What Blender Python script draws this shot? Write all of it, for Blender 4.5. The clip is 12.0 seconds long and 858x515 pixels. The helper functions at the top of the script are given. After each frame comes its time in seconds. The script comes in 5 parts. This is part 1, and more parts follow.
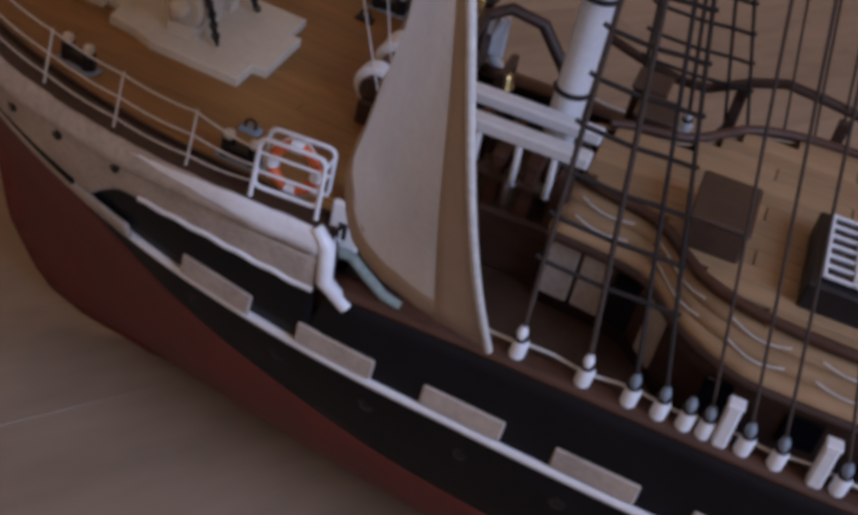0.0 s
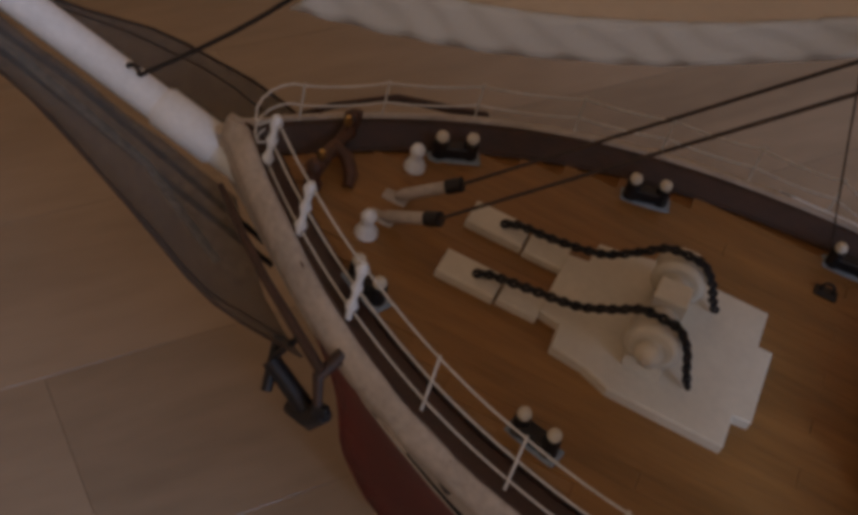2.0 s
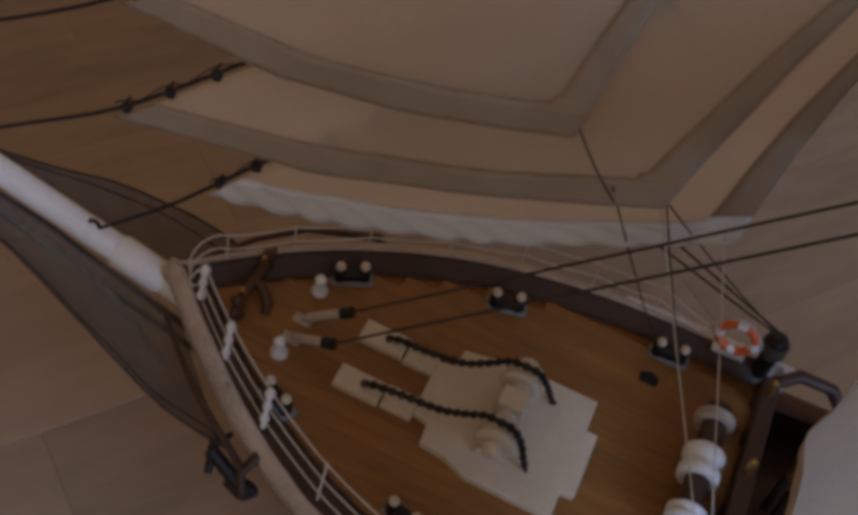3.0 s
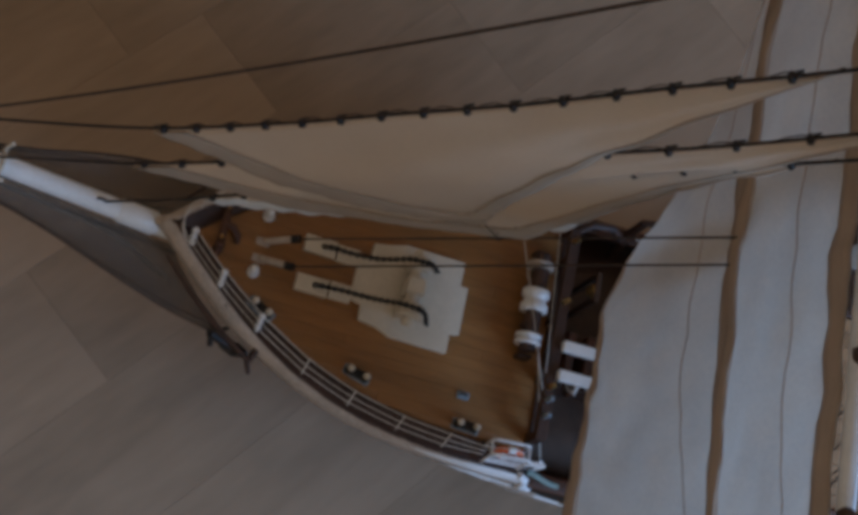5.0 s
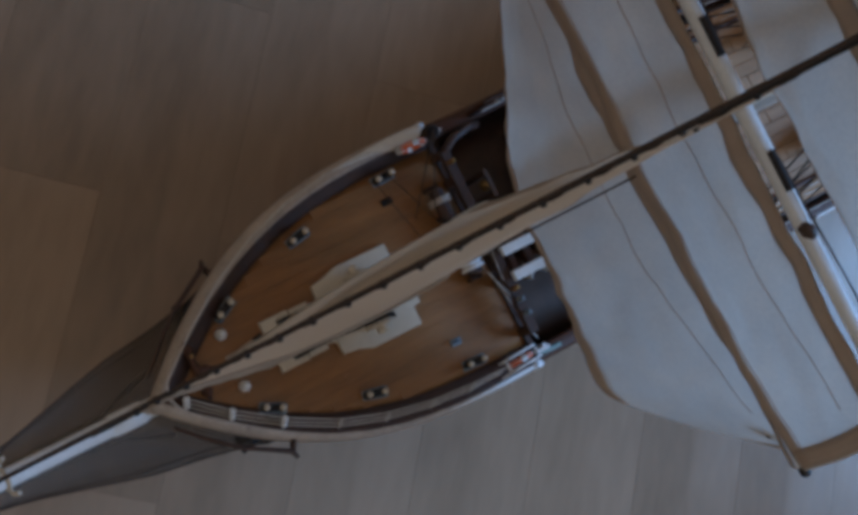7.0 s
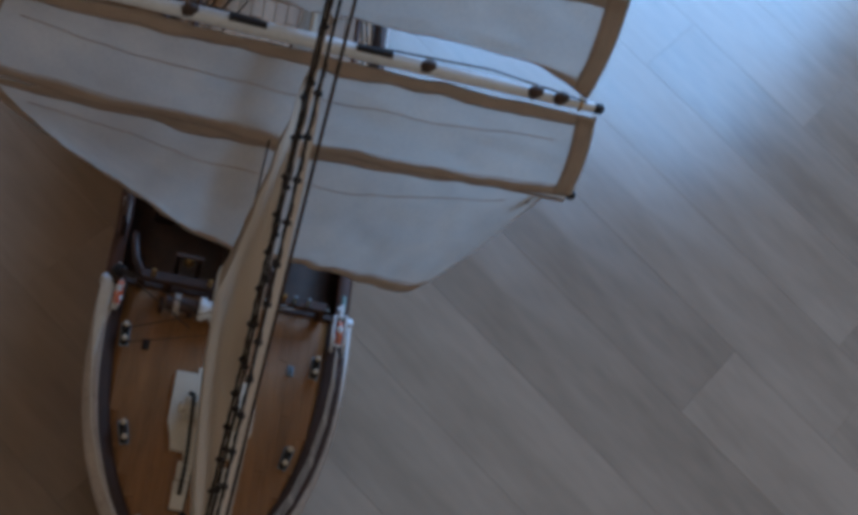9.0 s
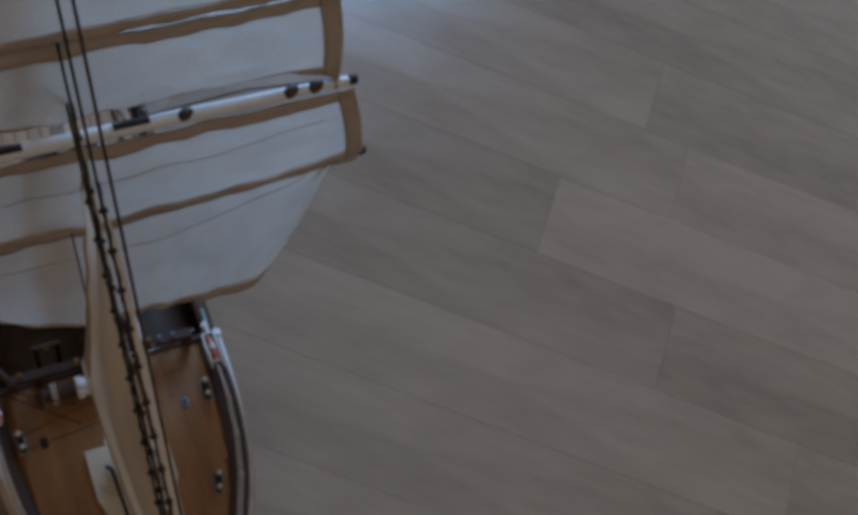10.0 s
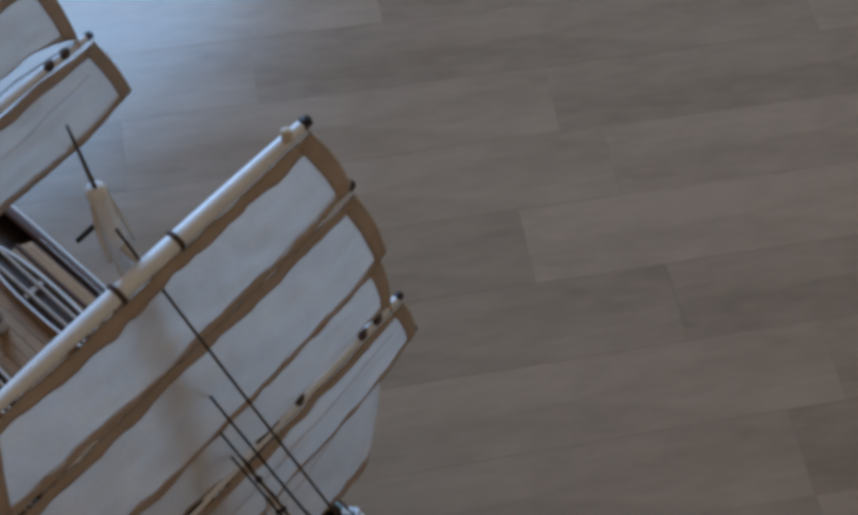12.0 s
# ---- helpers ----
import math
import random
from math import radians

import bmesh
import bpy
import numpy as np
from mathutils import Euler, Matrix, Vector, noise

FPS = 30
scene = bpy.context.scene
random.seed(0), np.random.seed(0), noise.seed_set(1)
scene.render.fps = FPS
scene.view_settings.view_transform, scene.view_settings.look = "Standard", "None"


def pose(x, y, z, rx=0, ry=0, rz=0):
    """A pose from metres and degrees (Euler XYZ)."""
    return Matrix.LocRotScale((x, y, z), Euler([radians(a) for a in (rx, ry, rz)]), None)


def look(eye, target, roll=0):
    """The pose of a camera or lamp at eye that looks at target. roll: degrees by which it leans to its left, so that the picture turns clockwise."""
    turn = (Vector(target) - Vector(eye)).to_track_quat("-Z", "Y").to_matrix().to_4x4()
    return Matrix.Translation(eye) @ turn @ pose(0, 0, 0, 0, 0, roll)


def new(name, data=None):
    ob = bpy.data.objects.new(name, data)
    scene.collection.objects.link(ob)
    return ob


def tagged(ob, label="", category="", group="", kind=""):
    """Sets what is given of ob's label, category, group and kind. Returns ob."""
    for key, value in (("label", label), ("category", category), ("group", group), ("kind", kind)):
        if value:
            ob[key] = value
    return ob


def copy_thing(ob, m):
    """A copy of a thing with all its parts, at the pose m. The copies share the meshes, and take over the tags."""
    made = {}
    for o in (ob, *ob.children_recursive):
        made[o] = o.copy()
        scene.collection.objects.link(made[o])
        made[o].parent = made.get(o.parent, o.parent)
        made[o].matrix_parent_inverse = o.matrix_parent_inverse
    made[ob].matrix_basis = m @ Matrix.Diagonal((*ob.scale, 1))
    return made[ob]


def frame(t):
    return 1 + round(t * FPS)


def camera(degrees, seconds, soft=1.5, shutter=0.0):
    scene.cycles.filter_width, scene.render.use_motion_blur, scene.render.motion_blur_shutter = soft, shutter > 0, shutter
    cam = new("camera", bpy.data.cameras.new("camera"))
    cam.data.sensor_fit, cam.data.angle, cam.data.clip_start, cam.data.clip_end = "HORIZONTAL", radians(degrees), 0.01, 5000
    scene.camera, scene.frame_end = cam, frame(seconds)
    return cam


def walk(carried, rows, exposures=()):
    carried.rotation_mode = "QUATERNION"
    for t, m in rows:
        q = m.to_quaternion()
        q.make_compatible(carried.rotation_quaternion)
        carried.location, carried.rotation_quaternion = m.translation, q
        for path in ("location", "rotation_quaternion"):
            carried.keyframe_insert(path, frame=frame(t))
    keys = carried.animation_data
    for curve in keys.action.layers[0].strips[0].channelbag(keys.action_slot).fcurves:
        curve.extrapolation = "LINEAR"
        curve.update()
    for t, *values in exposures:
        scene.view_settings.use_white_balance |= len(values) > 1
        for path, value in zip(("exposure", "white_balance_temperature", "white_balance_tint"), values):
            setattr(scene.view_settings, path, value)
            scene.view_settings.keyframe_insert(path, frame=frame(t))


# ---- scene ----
cam = camera(38.77, 12.0, soft=4.3)
PATH = [
    (0, 0.0813, -0.2708, 0.1622, 51.50, -10.96, 20.51),
    (0.5, 0.0430, -0.2550, 0.1823, 48.60, -10.38, 19.23),
    (1, 0.0114, -0.2405, 0.1879, 47.24, -9.76, 19.32),
    (1.5, -0.0221, -0.2116, 0.1956, 44.90, -9.15, 20.22),
    (2, -0.0627, -0.1817, 0.1928, 41.68, -9.63, 23.73),
    (2.5, -0.0555, -0.1923, 0.2277, 39.64, -8.36, 25.47),
    (3, -0.0426, -0.1853, 0.2849, 38.53, -8.20, 22.79),
    (3.2, -0.0516, -0.1793, 0.2985, 37.25, -7.56, 23.16),
    (4.8, -0.1322, -0.1412, 0.4661, 15.57, -16.00, 17.89),
    (5, -0.1520, -0.1457, 0.4765, 15.50, -15.87, 11.91),
    (5.5, -0.1720, -0.1213, 0.4905, 13.69, -13.84, 3.78),
    (6, -0.2055, -0.0690, 0.4894, 10.62, -14.92, -5.39),
    (6.5, -0.2085, -0.0313, 0.5032, 8.29, -17.15, -13.52),
    (6.7, -0.2044, -0.0207, 0.5117, 8.46, -17.09, -19.04),
    (8.3, -0.2684, 0.0257, 0.5828, 23.94, -19.05, -67.91),
    (8.5, -0.2703, 0.0264, 0.5843, 24.93, -18.04, -73.61),
    (9, -0.2478, 0.0363, 0.5681, 26.28, -15.88, -85.21),
    (9.5, -0.2266, 0.0416, 0.5751, 26.28, -16.47, -99.25),
    (10, -0.2086, 0.0357, 0.6167, 25.06, -11.61, -111.28),
    (10.5, -0.1832, 0.0325, 0.6498, 25.16, -7.54, -119.45),
    (11, -0.1643, 0.0614, 0.6768, 24.79, -5.67, -130.77),
    (11.5, -0.1469, 0.0805, 0.7063, 24.19, -4.05, -138.86),
    (12, -0.1221, 0.0762, 0.7327, 26.41, -2.49, -139.50),
]
walk(cam, [(t, pose(x, y, z, rx, ry, rz)) for t, x, y, z, rx, ry, rz in PATH], [(0, 0.24, 7050, 34), (1.5, 0.19, 7900, 30), (2, 0.15, 7250, 27), (3, 0.12, 6800, 24), (5, 0.19, 5950, 13), (6.5, 0.27, 5450, 10), (8.5, 0.24, 5200, 9), (10, 0.14, 5700, 10), (12, 0.12, 6000, 11)])

# ---- light: one window, and a plain room that bounces it ----
FLOOR = -0.132
world = bpy.data.worlds.new("sky")
scene.world = world
world.use_nodes = True
sky = world.node_tree.nodes.new("ShaderNodeTexSky")
sky.sky_type, sky.sun_disc, sky.sun_elevation, sky.sun_rotation = "NISHITA", False, radians(35), radians(200)
world.node_tree.links.new(sky.outputs[0], world.node_tree.nodes["Background"].inputs[0])
world.node_tree.nodes["Background"].inputs[1].default_value = 0.1
WINDOW = (1.5, -0.77, 1.05)
lamp = bpy.data.lights.new("window_daylight", "AREA")
lamp.shape, lamp.size, lamp.size_y, lamp.energy, lamp.color = "RECTANGLE", 0.94, 1.1, 33.5, (0.40, 0.66, 1.0)
lamp_ob = new("window_daylight", lamp)
lamp_ob.matrix_world = look((1.47, WINDOW[1], WINDOW[2]), (0.0, WINDOW[1], WINDOW[2]))


# ---- materials ----
def material(name, colour, rough=0.6, metal=0.0, scale=60.0, amount=0.25, fine=600.0, bump=0.15, stretch=(1, 1, 1), rnd=0.0, dirt=None, rot=0.0):
    """A surface with colour variation at two scales, uneven gloss and fine relief."""
    m = bpy.data.materials.new(name)
    m.use_nodes = True
    n, l = m.node_tree.nodes, m.node_tree.links
    b = n["Principled BSDF"]
    b.inputs["Metallic"].default_value = metal
    tc = n.new("ShaderNodeTexCoord")
    mp = n.new("ShaderNodeMapping")
    mp.inputs["Scale"].default_value = stretch
    mp.inputs["Rotation"].default_value = (0, 0, rot)
    l.new(tc.outputs["Object"], mp.inputs[0])
    big, small = n.new("ShaderNodeTexNoise"), n.new("ShaderNodeTexNoise")
    for node, s, d in ((big, scale, 4.0), (small, fine, 3.0)):
        node.inputs["Scale"].default_value, node.inputs["Detail"].default_value = s, d
        l.new(mp.outputs[0], node.inputs["Vector"])
    mix = n.new("ShaderNodeMix")
    mix.data_type = "FLOAT"
    mix.inputs[0].default_value = 0.4
    l.new(big.outputs[0], mix.inputs[2]), l.new(small.outputs[0], mix.inputs[3])
    value = mix.outputs[0]
    if rnd:
        info, ad, mu = n.new("ShaderNodeObjectInfo"), n.new("ShaderNodeMath"), n.new("ShaderNodeMath")
        mu.operation, mu.inputs[1].default_value = "MULTIPLY_ADD", rnd
        mu.inputs[2].default_value = -rnd / 2
        l.new(info.outputs["Random"], mu.inputs[0]), l.new(mu.outputs[0], ad.inputs[0]), l.new(value, ad.inputs[1])
        value = ad.outputs[0]
    ramp = n.new("ShaderNodeValToRGB")
    lo = [c * (1 - amount) for c in colour] if dirt is None else dirt
    hi = [min(1, c * (1 + amount * 0.6)) for c in colour]
    ramp.color_ramp.elements[0].position, ramp.color_ramp.elements[1].position = 0.32, 0.68
    ramp.color_ramp.elements[0].color, ramp.color_ramp.elements[1].color = (*lo, 1), (*hi, 1)
    l.new(value, ramp.inputs[0]), l.new(ramp.outputs[0], b.inputs["Base Color"])
    rr = n.new("ShaderNodeMapRange")
    rr.inputs[3].default_value, rr.inputs[4].default_value = max(0.05, rough - 0.1), min(1, rough + 0.1)
    l.new(big.outputs[0], rr.inputs[0]), l.new(rr.outputs[0], b.inputs["Roughness"])
    bp = n.new("ShaderNodeBump")
    bp.inputs["Strength"].default_value, bp.inputs["Distance"].default_value = bump, 0.0006
    l.new(small.outputs[0], bp.inputs["Height"]), l.new(bp.outputs[0], b.inputs["Normal"])
    return m


PLANK_TURN = radians(51)
FLOORWOOD = material("laminate", (0.30, 0.215, 0.15), 0.21, scale=6, amount=0.23, fine=34, bump=0.12, stretch=(0.8, 3.6, 1), rnd=0.24)
FLOORWOOD_FAR = material("laminate_far", (0.30, 0.215, 0.15), 0.21, scale=6, amount=0.25, fine=28, bump=0.08, stretch=(0.9, 3.2, 1), rot=-PLANK_TURN)
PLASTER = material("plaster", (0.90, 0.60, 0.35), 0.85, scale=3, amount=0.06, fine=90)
# Darker tint for the unseen west wall, only to weaken its bounce.
PLASTER_LOW_BOUNCE = material("low_bounce_plaster", (0.84, 0.55, 0.31), 0.85, scale=3, amount=0.06, fine=90)
WHITE = material("white_paint", (0.76, 0.76, 0.78), 0.32, scale=90, amount=0.12)
CREAM = material("cream_paint", (0.45, 0.375, 0.32), 0.6, scale=80, amount=0.3, bump=0.4)
IVORY = material("ivory_card", (0.60, 0.52, 0.42), 0.7, scale=130, amount=0.1)
BLACK = material("black_paint", (0.006, 0.006, 0.008), 0.55, scale=60, amount=0.5)
BLACK.node_tree.nodes["Principled BSDF"].inputs["Specular IOR Level"].default_value = 0.2
RED = material("red_oxide_paint", (0.13, 0.019, 0.013), 0.55, scale=40, amount=0.3)
BROWN = material("dark_brown_paint", (0.050, 0.022, 0.014), 0.55, scale=120, amount=0.4, stretch=(1, 3, 3))
DARKWOOD = material("dark_wood", (0.062, 0.032, 0.020), 0.5, scale=120, amount=0.4)
CAPWOOD = material("cap_rail_wood", (0.080, 0.030, 0.016), 0.55, scale=120, amount=0.45, stretch=(0.4, 3, 3))
DECK = material("varnished_deck", (0.255, 0.112, 0.031), 0.42, scale=45, amount=0.30, fine=260, bump=0.2, stretch=(0.35, 3.0, 1), rnd=0.07)
ROOFWOOD = material("pale_deck", (0.37, 0.22, 0.115), 0.5, scale=60, amount=0.22, fine=300, stretch=(0.4, 3, 1), rnd=0.25)
CANVAS = material("sailcloth", (0.70, 0.64, 0.555), 0.9, scale=38, amount=0.30, fine=700, bump=0.5)
JIBCLOTH = material("jib_cloth", (0.68, 0.62, 0.54), 0.9, scale=34, amount=0.17, fine=700, bump=0.5)
JIBHEM = material("jib_hem", (0.50, 0.41, 0.32), 0.9, scale=90, amount=0.16, fine=1500, bump=0.3)
HEM = material("sail_hem", (0.64, 0.515, 0.415), 0.9, scale=90, amount=0.2, fine=1500, bump=0.3)
ROPE = material("black_rope", (0.020, 0.014, 0.012), 0.85, scale=900, amount=0.4)
ROPE_BROWN = material("brown_rope", (0.055, 0.034, 0.024), 0.85, scale=900, amount=0.4)
ROPE_WHITE = material("white_cord", (0.62, 0.58, 0.54), 0.8, scale=900, amount=0.2)
ORANGE = material("orange_paint", (0.72, 0.13, 0.03), 0.45, scale=200, amount=0.15)
BRASS = material("brass", (0.55, 0.36, 0.14), 0.35, metal=0.9, scale=300, amount=0.3)
IRON = material("blackened_iron", (0.018, 0.015, 0.016), 0.5, metal=0.3, scale=400, amount=0.4)
BLUEGREY = material("grey_blue_paint", (0.20, 0.24, 0.28), 0.6, scale=300, amount=0.2)
GREEN = material("verdigris_rope", (0.22, 0.28, 0.26), 0.8, scale=500, amount=0.3)
GLASS_DARK = material("dark_port_glass", (0.006, 0.006, 0.008), 0.12, scale=200, amount=0.2, bump=0.0)


def gauze(name):
    m = material(name, (0.13, 0.112, 0.10), 0.9, scale=400, amount=0.3)
    n, l = m.node_tree.nodes, m.node_tree.links
    clear, mixer = n.new("ShaderNodeBsdfTransparent"), n.new("ShaderNodeMixShader")
    wave = n.new("ShaderNodeTexNoise")
    wave.inputs["Scale"].default_value = 700
    rng = n.new("ShaderNodeMapRange")
    rng.inputs[3].default_value, rng.inputs[4].default_value = 0.25, 0.68
    tc = n.new("ShaderNodeTexCoord")
    l.new(tc.outputs["Object"], wave.inputs["Vector"]), l.new(wave.outputs[0], rng.inputs[0]), l.new(rng.outputs[0], mixer.inputs[0])
    l.new(clear.outputs[0], mixer.inputs[1]), l.new(n["Principled BSDF"].outputs[0], mixer.inputs[2])
    l.new(mixer.outputs[0], n["Material Output"].inputs[0])
    return m


NET = gauze("net_gauze")


def see_through(m, share, colour):
    """Cloth that lets light from behind shine through it."""
    n, l = m.node_tree.nodes, m.node_tree.links
    tr, mx = n.new("ShaderNodeBsdfTranslucent"), n.new("ShaderNodeMixShader")
    tr.inputs[0].default_value, mx.inputs[0].default_value = (*colour, 1), share
    l.new(n["Principled BSDF"].outputs[0], mx.inputs[1]), l.new(tr.outputs[0], mx.inputs[2])
    l.new(mx.outputs[0], n["Material Output"].inputs[0])


WHITE_CLOTH = material("white_cloth", (0.80, 0.80, 0.80), 0.85, scale=60, amount=0.06, fine=1500)
see_through(WHITE_CLOTH, 0.15, (0.9, 0.9, 0.92))
see_through(CANVAS, 0.55, (0.90, 0.88, 0.85))
see_through(HEM, 0.45, (0.69, 0.53, 0.41))
see_through(JIBCLOTH, 0.68, (0.96, 0.89, 0.80))
see_through(JIBHEM, 0.3, (0.60, 0.48, 0.36))


# ---- mesh helpers ----
def geo():
    return ([], [], [])


def add(g, vs, fs, smooth=False, m=None):
    k = len(g[0])
    g[0].extend([tuple(m @ Vector(v)) if m else tuple(v) for v in vs])
    g[1].extend([tuple(k + i for i in f) for f in fs])
    g[2].extend([smooth] * len(fs))
    return g


def box(g, c, s, m=None, ch=0.0004):
    """A box with chamfered edges: centre, full sizes."""
    hx, hy, hz = (v / 2 for v in s)
    ch = min(ch, hx * 0.8, hy * 0.8, hz * 0.8)
    b = bmesh.new()
    vs = []
    for sx in (-1, 1):
        for sy in (-1, 1):
            for sz in (-1, 1):
                vs += [(c[0] + sx * (hx - ch), c[1] + sy * (hy - ch), c[2] + sz * hz), (c[0] + sx * (hx - ch), c[1] + sy * hy, c[2] + sz * (hz - ch)), (c[0] + sx * hx, c[1] + sy * (hy - ch), c[2] + sz * (hz - ch))]
    for v in vs:
        b.verts.new(v)
    bmesh.ops.convex_hull(b, input=b.verts)
    bmesh.ops.dissolve_limit(b, angle_limit=0.01, verts=b.verts, edges=b.edges)
    b.verts.index_update()
    add(g, [v.co[:] for v in b.verts], [[v.index for v in f.verts] for f in b.faces], False, m)
    b.free()
    return g


def tube(g, pts, r, n=8, closed=False, m=None):
    """A round bar along points; r: one radius or one for each point."""
    pts = [Vector(p) for p in pts]
    k = len(pts)
    rs = [r] * k if not hasattr(r, "__len__") else r
    vs, side = [], None
    for i, p in enumerate(pts):
        d = (pts[(i + 1) % k] - pts[i - 1]) if closed else (pts[min(i + 1, k - 1)] - pts[max(i - 1, 0)])
        d.normalize()
        if side is None:
            side = d.orthogonal()
        side = (side - d * side.dot(d)).normalized()
        up = d.cross(side)
        vs += [p + (side * math.cos(a) + up * math.sin(a)) * rs[i] for a in (2 * math.pi * j / n for j in range(n))]
    fs = []
    for i in range(k if closed else k - 1):
        a, b2 = i * n, ((i + 1) % k) * n
        fs += [(a + j, a + (j + 1) % n, b2 + (j + 1) % n, b2 + j) for j in range(n)]
    add(g, vs, fs, True, m)
    if not closed:
        add(g, vs[:n], [tuple(range(n))[::-1]], False, m)
        add(g, vs[-n:], [tuple(range(n))], False, m)
    return g


def lathe(g, prof, m, n=18):
    """A turned body: (radius, height) pairs round the local z of m."""
    vs, fs = [], []
    for r, z in prof:
        vs += [(r * math.cos(2 * math.pi * j / n), r * math.sin(2 * math.pi * j / n), z) for j in range(n)]
    for i in range(len(prof) - 1):
        fs += [(i * n + j, i * n + (j + 1) % n, (i + 1) * n + (j + 1) % n, (i + 1) * n + j) for j in range(n)]
    add(g, vs, fs, True, m)
    k = len(prof) - 1
    add(g, vs[:n], [tuple(range(n))[::-1]], False, m)
    add(g, vs[k * n:], [tuple(range(n))], False, m)
    return g


def ring(g, big, r, m, n=32, k=10, a0=0.0, a1=360.0):
    full = a1 - a0 >= 360
    pts = [(big * math.cos(radians(a0 + (a1 - a0) * i / n)), big * math.sin(radians(a0 + (a1 - a0) * i / n)), 0) for i in range(n if full else n + 1)]
    return tube(g, pts, r, k, full, m)


def sheet(g, fn, nu, nv, thick, u0=0.0, u1=1.0, v0=0.0, v1=1.0):
    """A curved skin with thickness: fn(u, v) gives the place."""
    P = [[Vector(fn(u0 + (u1 - u0) * i / nu, v0 + (v1 - v0) * j / nv)) for j in range(nv + 1)] for i in range(nu + 1)]
    front, back = [], []
    for i in range(nu + 1):
        for j in range(nv + 1):
            du = P[min(i + 1, nu)][j] - P[max(i - 1, 0)][j]
            dv = P[i][min(j + 1, nv)] - P[i][max(j - 1, 0)]
            nr = du.cross(dv)
            nr = nr.normalized() if nr.length > 1e-12 else Vector((0, 0, 1))
            front.append(P[i][j] + nr * thick / 2)
            back.append(P[i][j] - nr * thick / 2)
    w, tot = nv + 1, (nu + 1) * (nv + 1)
    ix = lambda i, j: i * w + j
    fs = []
    for i in range(nu):
        for j in range(nv):
            fs.append((ix(i, j), ix(i + 1, j), ix(i + 1, j + 1), ix(i, j + 1)))
            fs.append((tot + ix(i, j + 1), tot + ix(i + 1, j + 1), tot + ix(i + 1, j), tot + ix(i, j)))
    for i in range(nu):
        fs.append((ix(i, 0), tot + ix(i, 0), tot + ix(i + 1, 0), ix(i + 1, 0)))
        fs.append((ix(i + 1, nv), tot + ix(i + 1, nv), tot + ix(i, nv), ix(i, nv)))
    for j in range(nv):
        fs.append((ix(0, j + 1), tot + ix(0, j + 1), tot + ix(0, j), ix(0, j)))
        fs.append((ix(nu, j), tot + ix(nu, j), tot + ix(nu, j + 1), ix(nu, j + 1)))
    return add(g, front + back, fs, True)


def prism(g, poly, z0, z1, m=None, ch=0.0003):
    """A plate from an outline, with a chamfered upper edge."""
    n = len(poly)
    cx, cy = sum(p[0] for p in poly) / n, sum(p[1] for p in poly) / n
    inn = []
    for i in range(n):
        a, b, c = Vector(poly[i - 1]), Vector(poly[i]), Vector(poly[(i + 1) % n])
        d1, d2 = (b - a).normalized(), (c - b).normalized()
        n1, n2 = Vector((-d1.y, d1.x)), Vector((-d2.y, d2.x))
        k = (n1 + n2) / max(0.3, 1 + n1.dot(n2))
        inn.append(b + k * ch)
    vs = [(x, y, z0) for x, y in poly] + [(x, y, z1 - ch) for x, y in poly] + [(p.x, p.y, z1) for p in inn]
    fs = [tuple(range(n))[::-1], tuple(range(2 * n, 3 * n))]
    for i in range(n):
        j = (i + 1) % n
        fs += [(i, j, n + j, n + i), (n + i, n + j, 2 * n + j, 2 * n + i)]
    return add(g, vs, fs, False, m)


ORIGIN = {}


def thing(name, at, label, category, group="", kind=""):
    ob = new(name)
    ob.empty_display_size = 0.005
    ob.location = at
    ORIGIN[ob] = Vector(at)
    return tagged(ob, label, category, group, kind)


def part(name, g, mat, parent=None, label=""):
    """Links a body, given in world places, as one mesh under a thing or a part."""
    o = ORIGIN.get(parent, Vector((0, 0, 0)))
    me = bpy.data.meshes.new(name)
    me.from_pydata([(v[0] - o.x, v[1] - o.y, v[2] - o.z) for v in g[0]], [], g[1])
    me.polygons.foreach_set("use_smooth", g[2])
    me.materials.append(mat)
    me.update()
    ob = new(name, me)
    ob.parent = parent
    ORIGIN[ob] = o
    return tagged(ob, label)


def solo(name, g, mat, label, category, group="", kind=""):
    """A thing that is one mesh."""
    return tagged(part(name, g, mat), label, category, group, kind)


def smooth_curve(xs, ys):
    """A smooth line through pairs, with no overshoot."""
    xs, ys = np.array(xs, float), np.array(ys, float)
    h, d = np.diff(xs), np.diff(ys) / np.diff(xs)
    s = np.zeros(len(xs))
    s[0], s[-1] = d[0], d[-1]
    for i in range(1, len(xs) - 1):
        s[i] = 0 if d[i - 1] * d[i] <= 0 else 2 * d[i - 1] * d[i] / (d[i - 1] + d[i])

    def f(x):
        x = min(max(x, xs[0]), xs[-1])
        i = min(int(np.searchsorted(xs, x, "right")) - 1, len(h) - 1)
        t = (x - xs[i]) / h[i]
        return float(ys[i] * (1 + 2 * t) * (1 - t) ** 2 + h[i] * s[i] * t * (1 - t) ** 2 + ys[i + 1] * t * t * (3 - 2 * t) + h[i] * s[i + 1] * t * t * (t - 1))

    return f


def sag(a, b, drop, n=10):
    a, b = Vector(a), Vector(b)
    return [a.lerp(b, i / n) - Vector((0, 0, drop * 4 * (i / n) * (1 - i / n))) for i in range(n + 1)]


# ---- the room ----
def slab(name, c, s, mat, label="", cat=""):
    return tagged(part(name, box(geo(), c, s, ch=0.002), mat), label, cat, kind="structure")


